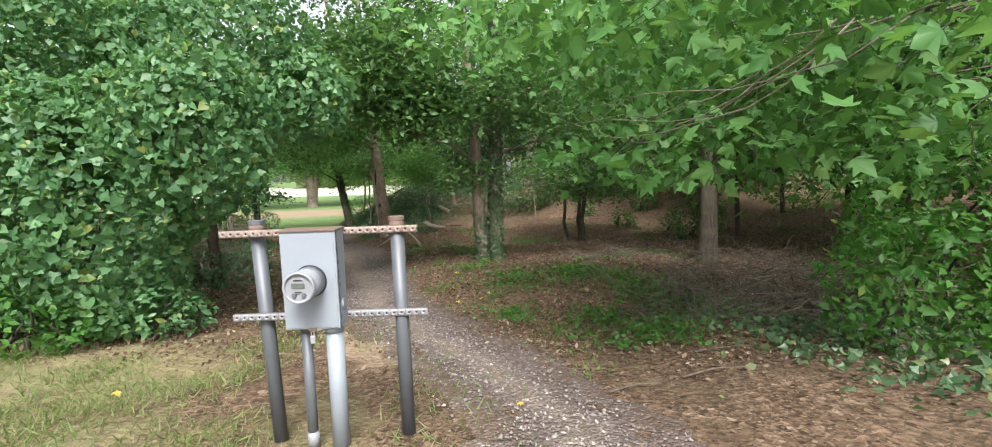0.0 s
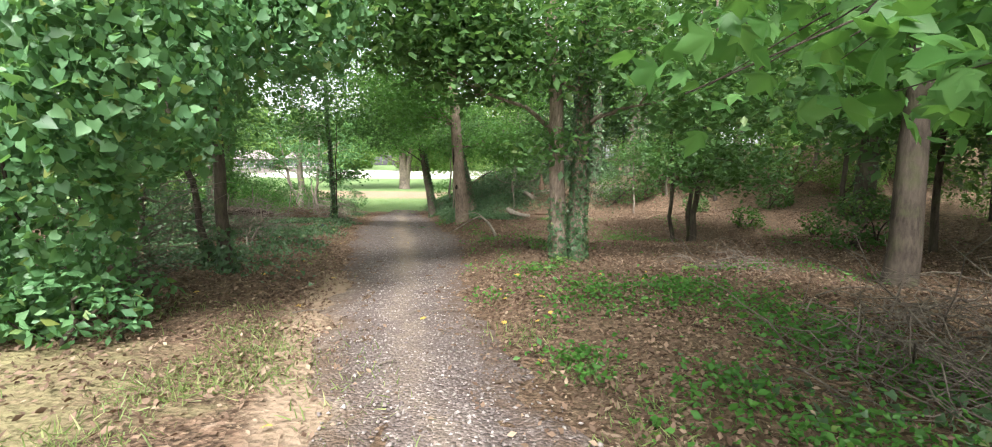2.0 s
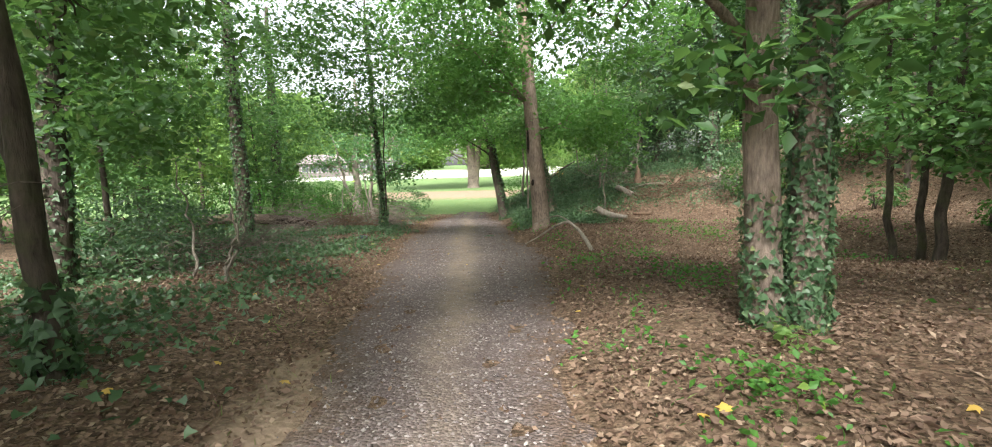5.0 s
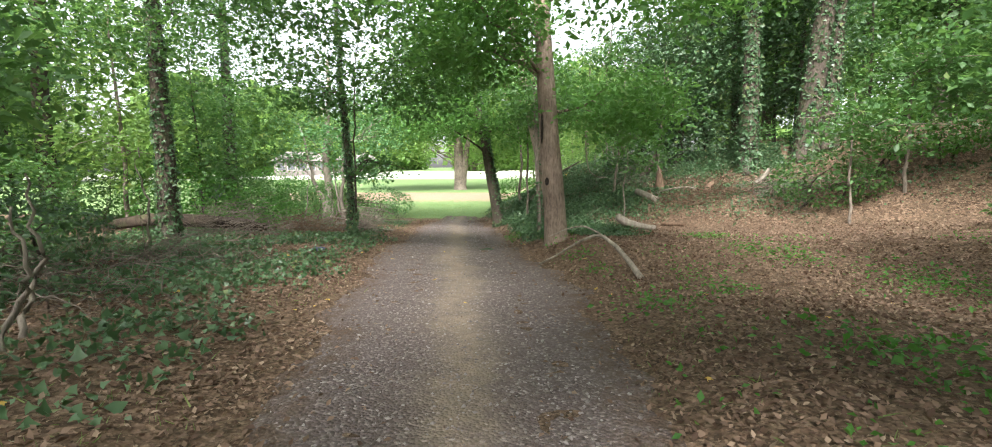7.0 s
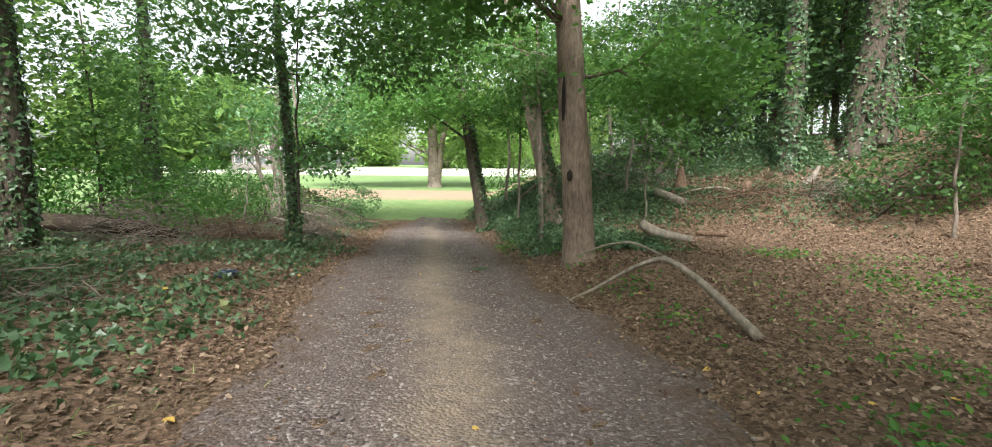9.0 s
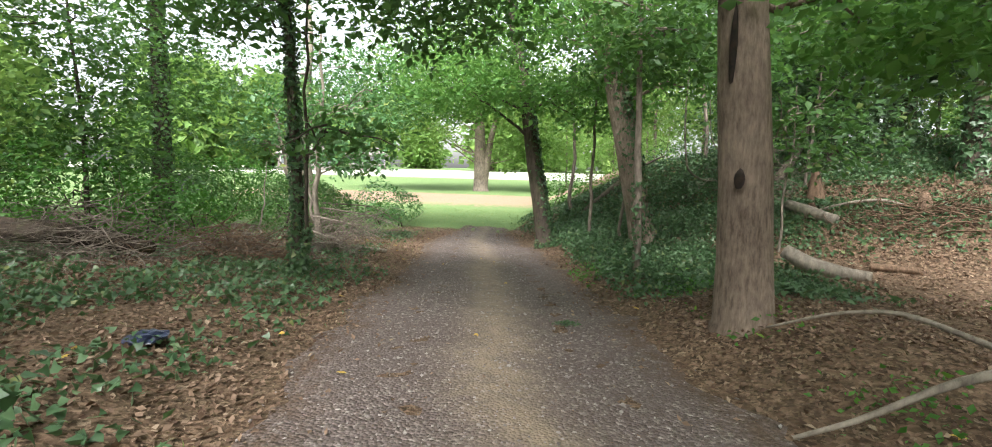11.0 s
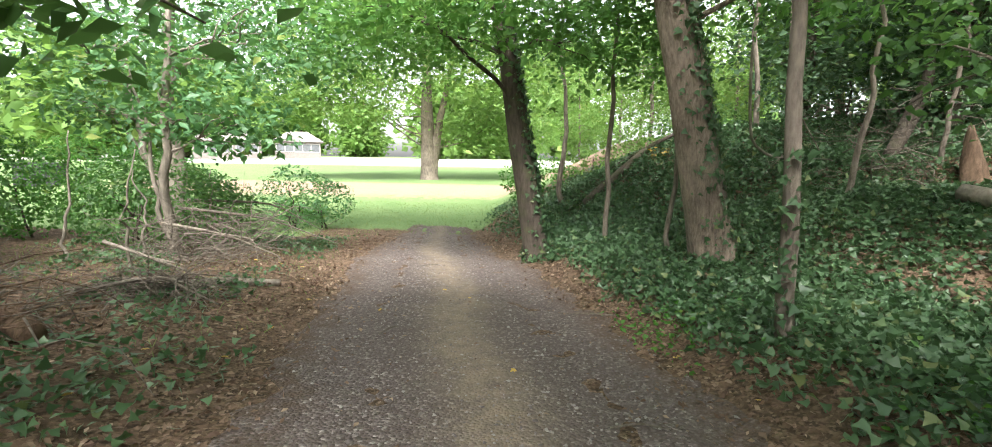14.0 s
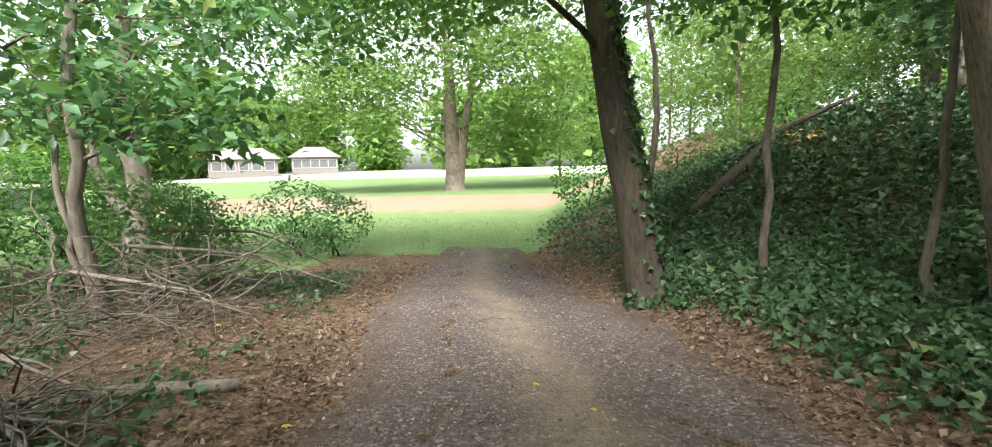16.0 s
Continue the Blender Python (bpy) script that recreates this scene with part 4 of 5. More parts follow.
def meter_stand():
    x0, y0 = -1.08, 3.0
    z0 = gz(x0, y0) - .02
    root = thing("meter_stand", (x0, y0, z0), "grey electric meter box on galvanised posts with rusty rails", "meter stand")

    def put(name, bm, mat, label="", parent=None, flat=True):
        if bm.faces and not flat:
            for f in bm.faces:
                f.smooth = len(f.verts) == 4
        ob = part(name, bm, mat, parent or root, label)
        if parent is None:
            ob.matrix_parent_inverse = Matrix.Translation((-x0, -y0, -z0))
        return ob

    for px, py, lean in ((-1.505, 3.06, .06), (-.6, 3.03, .012)):
        base = gz(px, py) - .1
        bm = bmesh.new()
        cyl_bm(bm, (px + lean, py, base), (px, py, 1.135), .045, .0445, 32)
        put("post", bm, GALV, flat=False)
        bm = bmesh.new()
        cyl_bm(bm, (px, py, 1.1), (px, py, 1.155), .0475, .0475, 32)
        put("collar", bm, RUST, "rusted pipe end", flat=False)
        bm = bmesh.new()
        cyl_bm(bm, (px, py, 1.152), (px, py, 1.182), .051, .05, 14)
        bmesh.ops.bevel(bm, geom=bm.edges[:], offset=.003, segments=1, affect="EDGES")
        put("cap", bm, GALV if px < -1 else RUST, "grey pipe cap" if px < -1 else "ribbed brown cap")
    for zc, mat, xa, xb in ((1.102, WORN, -1.71, -.46), (.565, RAIL, -1.66, -.42)):
        v, f = channel(xa, xb, zc, 2.975)
        ob = obj("rail", np_mesh("rail", v, f), mat, root, "perforated channel rail")
        ob.matrix_parent_inverse = Matrix.Translation((-x0, -y0, -z0))
        # dark plate added behind the holes, standing in for shade inside the channel
        bm = bmesh.new()
        box_bm(bm, (xa + .03, 2.99, zc - .014), (xb - .03, 2.994, zc + .014))
        put("channel_shade", bm, DARK, "dark strip put in for shade inside the channel")
        sol = ob.modifiers.new("sheet", "SOLIDIFY")
        sol.thickness, sol.offset = .0022, 0
    bm = bmesh.new()
    box_bm(bm, (-1.255, 2.80, .53), (-.925, 2.965, 1.125), .006)
    body = put("box", bm, PAINT, "pale grey enamelled meter box")
    bm = bmesh.new()
    box_bm(bm, (-1.263, 2.79, 1.122), (-.917, 2.972, 1.134), .003)
    put("lid", bm, RUST, "rusted top edge")
    bm = bmesh.new()
    box_bm(bm, (-1.245, 2.796, .54), (-.935, 2.802, 1.112), .002)
    put("front_panel", bm, PAINT)
    bm = bmesh.new()
    cyl_bm(bm, (-1.085, 2.80, .825), (-1.085, 2.788, .825), .099, .097, 40)
    put("gasket", bm, DARK, "dark seal round the meter", flat=False)
    bm = bmesh.new()
    cyl_bm(bm, (-1.085, 2.795, .825), (-1.085, 2.625, .825), .092, .086, 40)
    meter = put("meter", bm, PLASTIC, "long round grey meter", flat=False)
    bm = bmesh.new()
    rings = [[bm.verts.new((-1.085 + r * math.cos(a), y, .825 + r * math.sin(a))) for a in np.linspace(0, 2 * math.pi, 40, endpoint=False)]
             for r, y in ((.09, 2.64), (.092, 2.612), (.088, 2.602), (.078, 2.602), (.075, 2.618))]
    for r0, r1 in zip(rings, rings[1:]):
        for k in range(40):
            bm.faces.new((r0[k], r0[(k + 1) % 40], r1[(k + 1) % 40], r1[k])).smooth = True
    put("rim", bm, PLASTIC, "raised ring round the face")
    bm = bmesh.new()
    cyl_bm(bm, (-1.085, 2.624, .825), (-1.085, 2.6165, .825), .077, .077, 36)
    put("face", bm, PLASTIC)
    bm = bmesh.new()
    box_bm(bm, (-1.125, 2.6115, .822), (-1.052, 2.6165, .852), .001)
    put("display", bm, LCD, "small dark grey display")
    for kx in (-1.112, -1.058):
        bm = bmesh.new()
        cyl_bm(bm, (kx, 2.6165, .782), (kx, 2.606, .782), .013, .012, 16)
        put("button", bm, GALV)
    bm = bmesh.new()
    box_bm(bm, (-1.112, 2.782, .522), (-1.068, 2.8, .538), .003)
    put("hasp", bm, RUST, "rusted hasp")
    bm = bmesh.new()
    cyl_bm(bm, (-1.098, 2.786, .525), (-1.098, 2.786, .492), .003, .003, 10)
    cyl_bm(bm, (-1.082, 2.786, .525), (-1.082, 2.786, .492), .003, .003, 10)
    box_bm(bm, (-1.104, 2.778, .448), (-1.076, 2.794, .495), .004)
    put("padlock", bm, TRIM_METAL, "small bright padlock")
    bm = bmesh.new()
    box_bm(bm, (-.9245, 2.812, .535), (-.9225, 2.818, 1.118))
    put("seam", bm, DARK, "dark weathered seam")
    for k, (cz, ch, cy) in enumerate(((.995, .05, 2.826), (.93, .025, 2.832), (.86, .06, 2.828), (.79, .03, 2.836), (.7, .045, 2.826), (.6, .035, 2.83))):
        bm = bmesh.new()
        box_bm(bm, (-.9245, cy - .004, cz - ch / 2), (-.9222, cy + .003 + .003 * (k % 2), cz + ch / 2))
        put("paint_chip", bm, GALV, "flaked paint")
    for bx, bz, w, h in ((-1.088, .868, .05, .006), (-1.088, .802, .04, .004), (-1.1, .792, .05, .003)):
        bm = bmesh.new()
        box_bm(bm, (bx - w / 2, 2.613, bz - h / 2), (bx + w / 2, 2.6165, bz + h / 2))
        put("marking", bm, DARK)
    bm = bmesh.new()
    cyl_bm(bm, (-.925, 2.885, .66), (-.919, 2.885, .66), .035, .034, 24)
    cyl_bm(bm, (-.92, 2.885, .66), (-.916, 2.885, .66), .022, .021, 20)
    put("knockout", bm, PAINT)
    for px, r, lb in ((-1.165, .032, "thin grey conduit"), (-.99, .053, "thick pale grey conduit")):
        bm = bmesh.new()
        cyl_bm(bm, (px, 2.885, gz(px, 2.885) - .1), (px, 2.885, .535), r, r, 28)
        put("conduit", bm, GALV if r < .04 else PAINT, lb, flat=False)
        bm = bmesh.new()
        cyl_bm(bm, (px, 2.885, .49), (px, 2.885, .532), r * 1.13, r * 1.1, 28)
        put("coupling", bm, GALV if r < .04 else PAINT, flat=False)
    bm = bmesh.new()
    cyl_bm(bm, (-1.165, 2.885, gz(-1.165, 2.885) + .02), (-1.165, 2.885, gz(-1.165, 2.885) + .12), .036, .036, 28)
    put("sleeve", bm, PLASTIC, flat=False)
    bm = bmesh.new()
    cyl_bm(bm, (-1.09, 2.83, .545), (-1.09, 2.83, .50), .006, .006, 8)
    box_bm(bm, (-1.1, 2.825, .465), (-1.08, 2.835, .5), .002)
    put("seal_tag", bm, RUST)


meter_stand()


# ---------------------------------------------------------------- fallen wood
def limb_thing(name, label, category, lines, mat, group="", knobs=.08, sides=10):
    """Lines of world points with radii; the first line's start is the base."""
    b = np.array(lines[0][0][0], float)
    root = thing(name, b, label, category, group)
    for i, (pts, rad) in enumerate(lines):
        p = np.array(pts, float) - b
        n = max(6, len(p) * 3)
        s = np.linspace(0, len(p) - 1, n)
        q = np.stack([np.interp(s, range(len(p)), p[:, k]) for k in range(3)], -1)
        q[1:-1] = (q[:-2] + 2 * q[1:-1] + q[2:]) / 4
        r = np.interp(s, np.linspace(0, len(p) - 1, len(rad)), rad)
        v, f = tube(q, r, sides, knobs, i + 1.3)
        obj("stem" if i == 0 else "side_branch", smooth(np_mesh("stem", v, f)), mat, root)
    return root


def on(x, y, dz=0.0):
    return (x, y, gz(x, y) + dz)


limb_thing("fallen_branch", "long pale fallen branch, bent and forked, lying on litter", "branch",
           [([on(-2.74, 19.0, .03), on(-2.95, 19.5, .22), on(-3.2, 19.9, .42), on(-3.55, 20.25, .56), on(-3.95, 20.25, .42), on(-4.4, 20.2, .2), on(-4.75, 20.2, .04)], [.055, .045, .035, .022, .014]),
            ([on(-3.25, 19.95, .45), on(-3.6, 20.5, .52), on(-3.95, 20.95, .55), on(-4.3, 21.1, .52), on(-4.75, 21.2, .42)], [.025, .018, .009])], BARK["pale"])
limb_thing("log", "pale barkless log end rising from the ivy", "log",
           [([on(-2.4, 25.9, .06), on(-2.8, 26.0, .08), on(-3.2, 26.15, .16), on(-3.55, 26.35, .36)], [.09, .12, .14, .12])], BARK["pale"])
limb_thing("log", "short weathered log lying on brown litter", "log", [([on(-1.55, 26.4, .05), on(-1.9, 26.5, .06), on(-2.2, 26.6, .08)], [.05, .07, .06])], BARK["rot"])
limb_thing("log", "slab of reddish rotten wood leaning on the bank", "log", [([on(-.8, 28.3, .03), on(-.65, 28.7, .12), on(-.5, 29.1, .2)], [.09, .12, .09])], BARK["rot"], knobs=.15, sides=7)
limb_thing("log", "curved grey piece of broken trunk on the slope", "log", [([on(.7, 28.6, .05), on(1.0, 28.8, .2), on(1.25, 29.1, .42)], [.07, .09, .05])], BARK["pale"], knobs=.2)
limb_thing("fallen_branch", "thin bent grey branch on the slope", "branch", [([on(-2.6, 28.6, .05), on(-1.9, 28.7, .18), on(-1.3, 28.8, .2), on(-.9, 28.7, .06)], [.03, .03, .02])], BARK["pale"])
limb_thing("stump", "crumbling orange-red rotten stump", "stump", [([on(-2.2, 30.0, -.05), on(-2.2, 30.05, .35), on(-2.25, 30.1, .85)], [.19, .14, .1, .03])], BARK["rot"], knobs=.3, sides=14)
limb_thing("stump", "broken pale stub beside the rotten stump", "stump", [([on(-2.55, 28.7, -.03), on(-2.6, 28.7, .22)], [.09, .05])], BARK["rot"], knobs=.35)
limb_thing("log", "large dark fallen trunk lying across the wood", "log",
           [([on(-13.9, 22.75, .2), on(-14.6, 22.5, .3), on(-15.6, 22.2, .4), on(-17.2, 21.8, .45), on(-18.6, 21.5, .3)], [.1, .17, .2, .2, .15])], BARK["black"], knobs=.14, sides=16)
limb_thing("log", "grey log at the edge of the drive", "log", [([on(-12.15, 27.45, .05), on(-12.7, 27.0, .06), on(-13.3, 26.7, .05)], [.055, .06, .05])], BARK["pale"])
limb_thing("log", "mossy broken log in the brush", "log", [([on(-12.3, 24.4, .1), on(-12.9, 24.6, .16), on(-13.5, 25.0, .1)], [.1, .12, .09])], BARK["rot"])
limb_thing("log", "blackened log heap on the crest of the bank", "log",
           [([on(-8.0, 33.2, .02), on(-7.2, 33.5, .05), on(-6.4, 33.8, .07), on(-5.4, 34.2, .08)], [.1, .13, .15, .1]), ([on(-7.4, 33.9, .05), on(-6.4, 33.6, .14), on(-5.6, 33.3, .3)], [.04, .05, .02])], BARK["dark"], knobs=.25)
limb_thing("log", "orange-brown uprooted trunk sticking out of the bank", "log",
           [([on(-2.9, 30.9, .05), on(-2.5, 31.2, .5), on(-2.2, 31.4, 1.1), on(-2.1, 31.5, 1.5)], [.1, .12, .1, .05])], BARK["dark"], knobs=.2)
limb_thing("log", "pale peeled log by the foot of the tree", "log", [([on(-2.35, 28.0, .1), on(-2.7, 28.4, .12), on(-3.0, 28.9, .16)], [.12, .13, .12])], BARK["pale"])


limb_thing("vine", "thick bare vine looping down to the ivy", "vine", [([on(-4.2, 31.5, .03), on(-4.6, 31.3, .25), on(-5.0, 31.1, .75), on(-5.1, 31.0, 1.6), on(-5.15, 30.9, 2.6), on(-5.1, 30.8, 4.2)], [.022, .025, .028, .025, .02])], BARK["pale"], "vines")
limb_thing("vine", "thin bare vine looping down to the ivy", "vine", [([on(-3.7, 31.4, .03), on(-4.1, 31.2, .7), on(-4.5, 31.0, 1.5), on(-4.6, 30.9, 3.6)], [.012, .014, .012])], BARK["pale"], "vines")


# tangles of dry twigs, each heap one thing
def brush(label, at, size, n, seed, mat="twig", r=.0078, length=1.0, group="brush heaps"):
    g = np.random.default_rng(seed)
    bz = gz(*at)
    root = thing("brush_pile", (*at, bz), label, "brush pile", group)
    out = []
    for i in range(n):
        a = g.normal(0, .42, 2) * size[:2]
        z0 = gz(at[0] + a[0], at[1] + a[1]) - bz
        a = np.array([a[0], a[1], z0 + size[2] * g.random() ** 1.8])
        d = g.normal(0, 1, 3) * (1, 1, .35)
        d *= length * (.4 + g.random()) / np.linalg.norm(d)
        e = a + d
        e[2] = max(e[2], gz(at[0] + e[0], at[1] + e[1]) - bz + .01)
        k = r * (.5 + g.random())
        out.append(tube(bend(a, e, 5, .08 * g.normal(), .35, seed * 1000 + i), np.linspace(k, k * .3, 5), 4))
        if i % 3 == 0:
            out.append(tube(bend((a + e) / 2, (a + e) / 2 + g.normal(0, .22, 3), 4, 0, .3, seed * 999 + i), np.linspace(k * .6, k * .25, 4), 4))
    v, f = join(out)
    tagged(obj("brush", smooth(np_mesh("brush", v, f)), BARK[mat], root), kind="stuff")
    return root


brush("heap of dry grey-brown twigs and vine stems", (4.4, 8.0), (1.9, 1.1, .5), 260, 201)
brush("heap of dry grey-brown twigs and vine stems", (3.2, 6.9), (1.2, .7, .3), 150, 202)
brush("scatter of thin dead stalks on the litter", (2.9, 11.8), (1.2, .8, .2), 90, 203, length=.7)
brush("grey brush pile of bent dead stems", (-14.6, 28.6), (1.8, 1.2, .75), 330, 204)
brush("grey brush pile of bent dead stems", (-16.2, 31.0), (1.8, 1.0, .8), 260, 205)
brush("dry twigs piled beside the drive", (-12.9, 26.2), (.9, .6, .25), 210, 206, length=.8)
brush("dry brown stems tangled at the lawn's rim", (-13.6, 24.2), (1.3, .9, .45), 240, 207)
brush("dry vines hanging in the verge thicket", (-6.4, 8.4), (1.0, .8, 1.9), 210, 208, length=1.1)
brush("dry brown stems below the thicket", (-8.6, 6.6), (1.7, .8, .35), 190, 209)
brush("fine dead stems among the ivy", (-9.5, 14.2), (1.9, 1.4, .6), 170, 210, length=.8)
brush("fine dead stems among the ivy", (-11.2, 17.4), (2.0, 1.2, .45), 170, 211, length=.9)
brush("dead sticks on the fallen trunk", (-14.4, 22.0), (1.6, .9, .95), 260, 212)
brush("fallen sticks and bark strewn over the bank", (-.8, 28.0), (1.9, .9, .22), 170, 216, mat="rot", r=.012)
brush("scatter of broken sticks on the litter", (1.2, 27.6), (1.4, .9, .2), 110, 217, mat="twig", r=.01)
brush("dark heap of rotting sticks and vines", (-13.0, 23.6), (1.2, .8, .6), 240, 214, mat="rot")
brush("heap of dry grey-brown twigs and vine stems", (4.6, 6.2), (1.5, .8, .65), 300, 215)
brush("dead stems on the steep bank", (-3.2, 30.4), (1.4, 1.0, 1.3), 110, 213, length=.9)
for k, (a, b, c) in enumerate([((-15.3, 28.9, .9), (-14.2, 29.8, .75), (-12.9, 30.4, .25)), ((-15.0, 28.2, .7), (-13.9, 28.4, .5), (-13.2, 28.9, .1)), ((-15.6, 29.4, 1.0), (-14.6, 30.6, 1.0), (-13.8, 31.2, .4)),
                               ((-13.6, 25.6, .1), (-12.9, 26.1, .28), (-12.2, 26.5, .1)), ((-13.9, 26.4, .1), (-12.9, 26.3, .2), (-11.9, 26.0, .06)), ((-14.6, 26.9, .5), (-13.6, 26.7, .4), (-12.7, 26.8, .1))]):
    limb_thing("fallen_branch", "bare pale branch arching out of the brush", "branch",
               [([on(a[0], a[1], a[2]), on(b[0], b[1], b[2]), on(c[0], c[1], c[2])], [.028, .022, .008]),
                ([on(b[0], b[1], b[2]), on(b[0] + .5, b[1] + .1, b[2] - .1), on(b[0] + .8, b[1] - .2, max(b[2] - .4, .03))], [.014, .008, .004])], BARK["pale"], "branches in the brush", sides=7)
for k, (x, y, h) in enumerate([(-8.0, 13.3, 1.5), (-8.6, 13.2, 2.0), (-7.6, 13.0, 1.2), (-12.0, 17.6, 2.2), (-14.6, 27.2, 1.9), (-15.6, 28.4, 1.6), (-16.4, 27.6, 2.2), (-15.8, 30.4, 1.7)]):
    tree("bent dead stem rising from the undergrowth", (x, y), [((0, 0), .12 * (-1) ** k, .05, h, .03, .35)], (), bark="pale", name="dead_stem", group="dead stems", seed=400 + k, sides=7, flare=.1,
         category="stem")

# ---------------------------------------------------------------- far things: bin and houses
def utility_bin(x, y, yaw):
    z = gz(x, y)
    root = thing("bin", (x, y, z), "dark utility box standing beyond the trees", "bin")
    root.rotation_euler = (0, 0, radians(yaw))
    bm = bmesh.new()
    box_bm(bm, (-.9, -.5, 0), (.9, .5, 1.05), .03)
    part("body", bm, DARK, root)
    bm = bmesh.new()
    box_bm(bm, (-.95, -.55, 1.05), (.95, .55, 1.16), .03)
    part("lid", bm, DARK, root)


utility_bin(-34.5, 40, 30)
WALLM = plain_mat("house_wall", (.14, .125, .115), (.19, .17, .155), 3, .85)
ROOFM = plain_mat("house_roof", (.16, .14, .135), (.24, .21, .2), 5, .9)
GLASS = plain_mat("window_dark", (.09, .095, .1), (.13, .14, .15), 2, .15)
TRIM = plain_mat("pale_trim", (.34, .32, .3), (.42, .4, .38), 4, .6)


def house(x, y, yaw, w, d, h, label):
    z = gz(x, y) - .1
    root = thing("house", (x, y, z), label, "house", "distant houses")
    root.rotation_euler = (0, 0, radians(yaw))
    bm = bmesh.new()
    box_bm(bm, (-w / 2, -d / 2, 0), (w / 2, d / 2, h))
    part("wall", bm, WALLM, root)
    bm = bmesh.new()
    r = h + d * .28
    vs = [bm.verts.new(c) for c in [(-w / 2 - .5, -d / 2 - .5, h), (w / 2 + .5, -d / 2 - .5, h), (w / 2 + .5, d / 2 + .5, h), (-w / 2 - .5, d / 2 + .5, h), (-w / 2 + d * .3, 0, r), (w / 2 - d * .3, 0, r)]]
    for q in [(0, 1, 5, 4), (2, 3, 4, 5), (1, 2, 5), (3, 0, 4), (3, 2, 1, 0)]:
        bm.faces.new([vs[i] for i in q])
    part("roof", bm, ROOFM, root, "low brown hipped roof")
    for k in np.linspace(-w * .38, w * .38, 5):
        bm = bmesh.new()
        box_bm(bm, (k - .65, -d / 2 - .06, .9), (k + .65, -d / 2 + .02, 2.2))
        win = part("window", bm, TRIM, root)
        bm = bmesh.new()
        box_bm(bm, (k - .55, -d / 2 - .08, 1.0), (k + .55, -d / 2 - .055, 2.1))
        part("pane", bm, GLASS, win)


house(-61, 83, 40, 8.5, 6, 2.5, "low beige house with brown roof across the lawn")
house(-55, 91, 34, 6.5, 6, 2.5, "low beige house with brown roof behind lawn trees")

# a scrap of dark blue plastic in the ivy
bm = bmesh.new()
bmesh.ops.create_icosphere(bm, subdivisions=3, radius=.14)
for v in bm.verts:
    v.co *= 1 + .5 * noise.noise(v.co * 14)
    v.co.z = max(v.co.z * .45, -.03)
me = bpy.data.meshes.new("litter_scrap")
bm.to_mesh(me)
bm.free()
scrap = obj("litter_scrap", me, plain_mat("blue_plastic", (.01, .012, .035), (.03, .04, .09), 9, .3), at=on(-9.65, 19.6, .06))
tagged(scrap, "crumpled scrap of dark blue plastic in the ivy", "litter")


# ---------------------------------------------------------------- ground cover
def places(n, box, g, keep):
    x, y = box[0] + (box[1] - box[0]) * g.random(n), box[2] + (box[3] - box[2]) * g.random(n)
    ok = g.random(n) < keep(x, y)
    return x[ok], y[ok]


def cover(name, label, x, y, g, size, shape, leaf, up, lift, droop=0.0, vary=.3, category="ground cover"):
    p = np.stack([x, y, ground(x, y) + lift * g.random(len(x)) + .012], -1)
    v, f = leaves(p, size, shape, g, up, droop, vary)
    return tagged(obj(name, np_mesh(name, v, f), GREEN[leaf]), label, category, kind="stuff")


def uv(x, y):
    return x - np.interp(y, PY, PR), np.interp(y, PY, PL) - x


g = np.random.default_rng(500)


def ivy_share(x, y):
    u, v = uv(x, y)
    d = (y - 28.5) * .96 + x * .27
    bank = step(.15, .9, u + .3 * wave(x, y, 2.2)) * step(22.5, 25, y) * (1 - step(36, 38, y)) * np.maximum(step(-2.4, -.6, d + .5 * wave(x, y, 1.3)), .8 * step(22.5, 25, y) * (1 - step(2.5, 4.2, u)))
    bank = bank * (1 - .75 * step(-3.3, -2.3, x + .3 * wave(x, y, 1.7)) * (1 - step(1.4, 2.2, d)))
    near = .5 * step(15, 18, y)
    left = .95 * step(.5 - near, 1.5 - near, v + .4 * wave(x, y, 1.9)) * step(8.6, 10.5, y) * (1 - step(23.5, 26, y)) * (1 - step(7, 10, v)) * step(-.9, .4, wave(x, y, 1.1, 6))
    left2 = .85 * step(.3, 1, v) * step(24, 26, y) * (1 - step(32, 34, y)) * (1 - step(5, 7, v)) * step(-.1, .4, wave(x, y, 1.4, 2))
    right = .4 * step(-.2, .4, wave(x, y, 1.8, 7)) * step(1.3, 2.3, u) * step(1.0, 2.2, y) * (1 - step(6, 7.5, y)) * (1 - step(4.5, 6.5, u))
    right = np.maximum(right, .85 * step(1.7, 2.6, u + .3 * wave(x, y, 2.1, 3)) * step(.2, 1.4, y) * (1 - step(5.6, 7, y)) * (1 - step(6, 8, u)))
    return np.clip(np.maximum.reduce([bank, left, left2, right]), 0, 1)


def litter_share(x, y):
    u, v = uv(x, y)
    side = np.maximum(u, v)
    k = (.12 * step(-1.0, -.3, side) + .88 * step(-.4, .4, side)) * (1 - step(6, 16, side))
    return (1 - .8 * ivy_share(x, y)) * (1 - .55 * step(23, 26, y) * step(.2, .8, v)) * k * step(3.4, 6, y + .2 * u) * (.35 + .65 * step(-.5, .4, wave(x, y, 1.6, 4))) * (1 - .8 * step(4, 1, y))


x, y = places(460000, (-15, 12, 1, 34), g, litter_share)
cover("leaf_litter", "brown fallen leaves strewn over the forest floor", x, y, g, .05, "plain", "dead", .62, .03, category="fallen leaves")
x, y = places(30000, (-14, 5, 1, 34), g, lambda x, y: .22 * step(1.2, -.5, np.maximum(*uv(x, y))) + .6 * litter_share(x, y))
cover("twig_litter", "small brown leaf scraps and chaff", x, y, g, .045, "plain", "dead", .8, .01, category="fallen leaves")


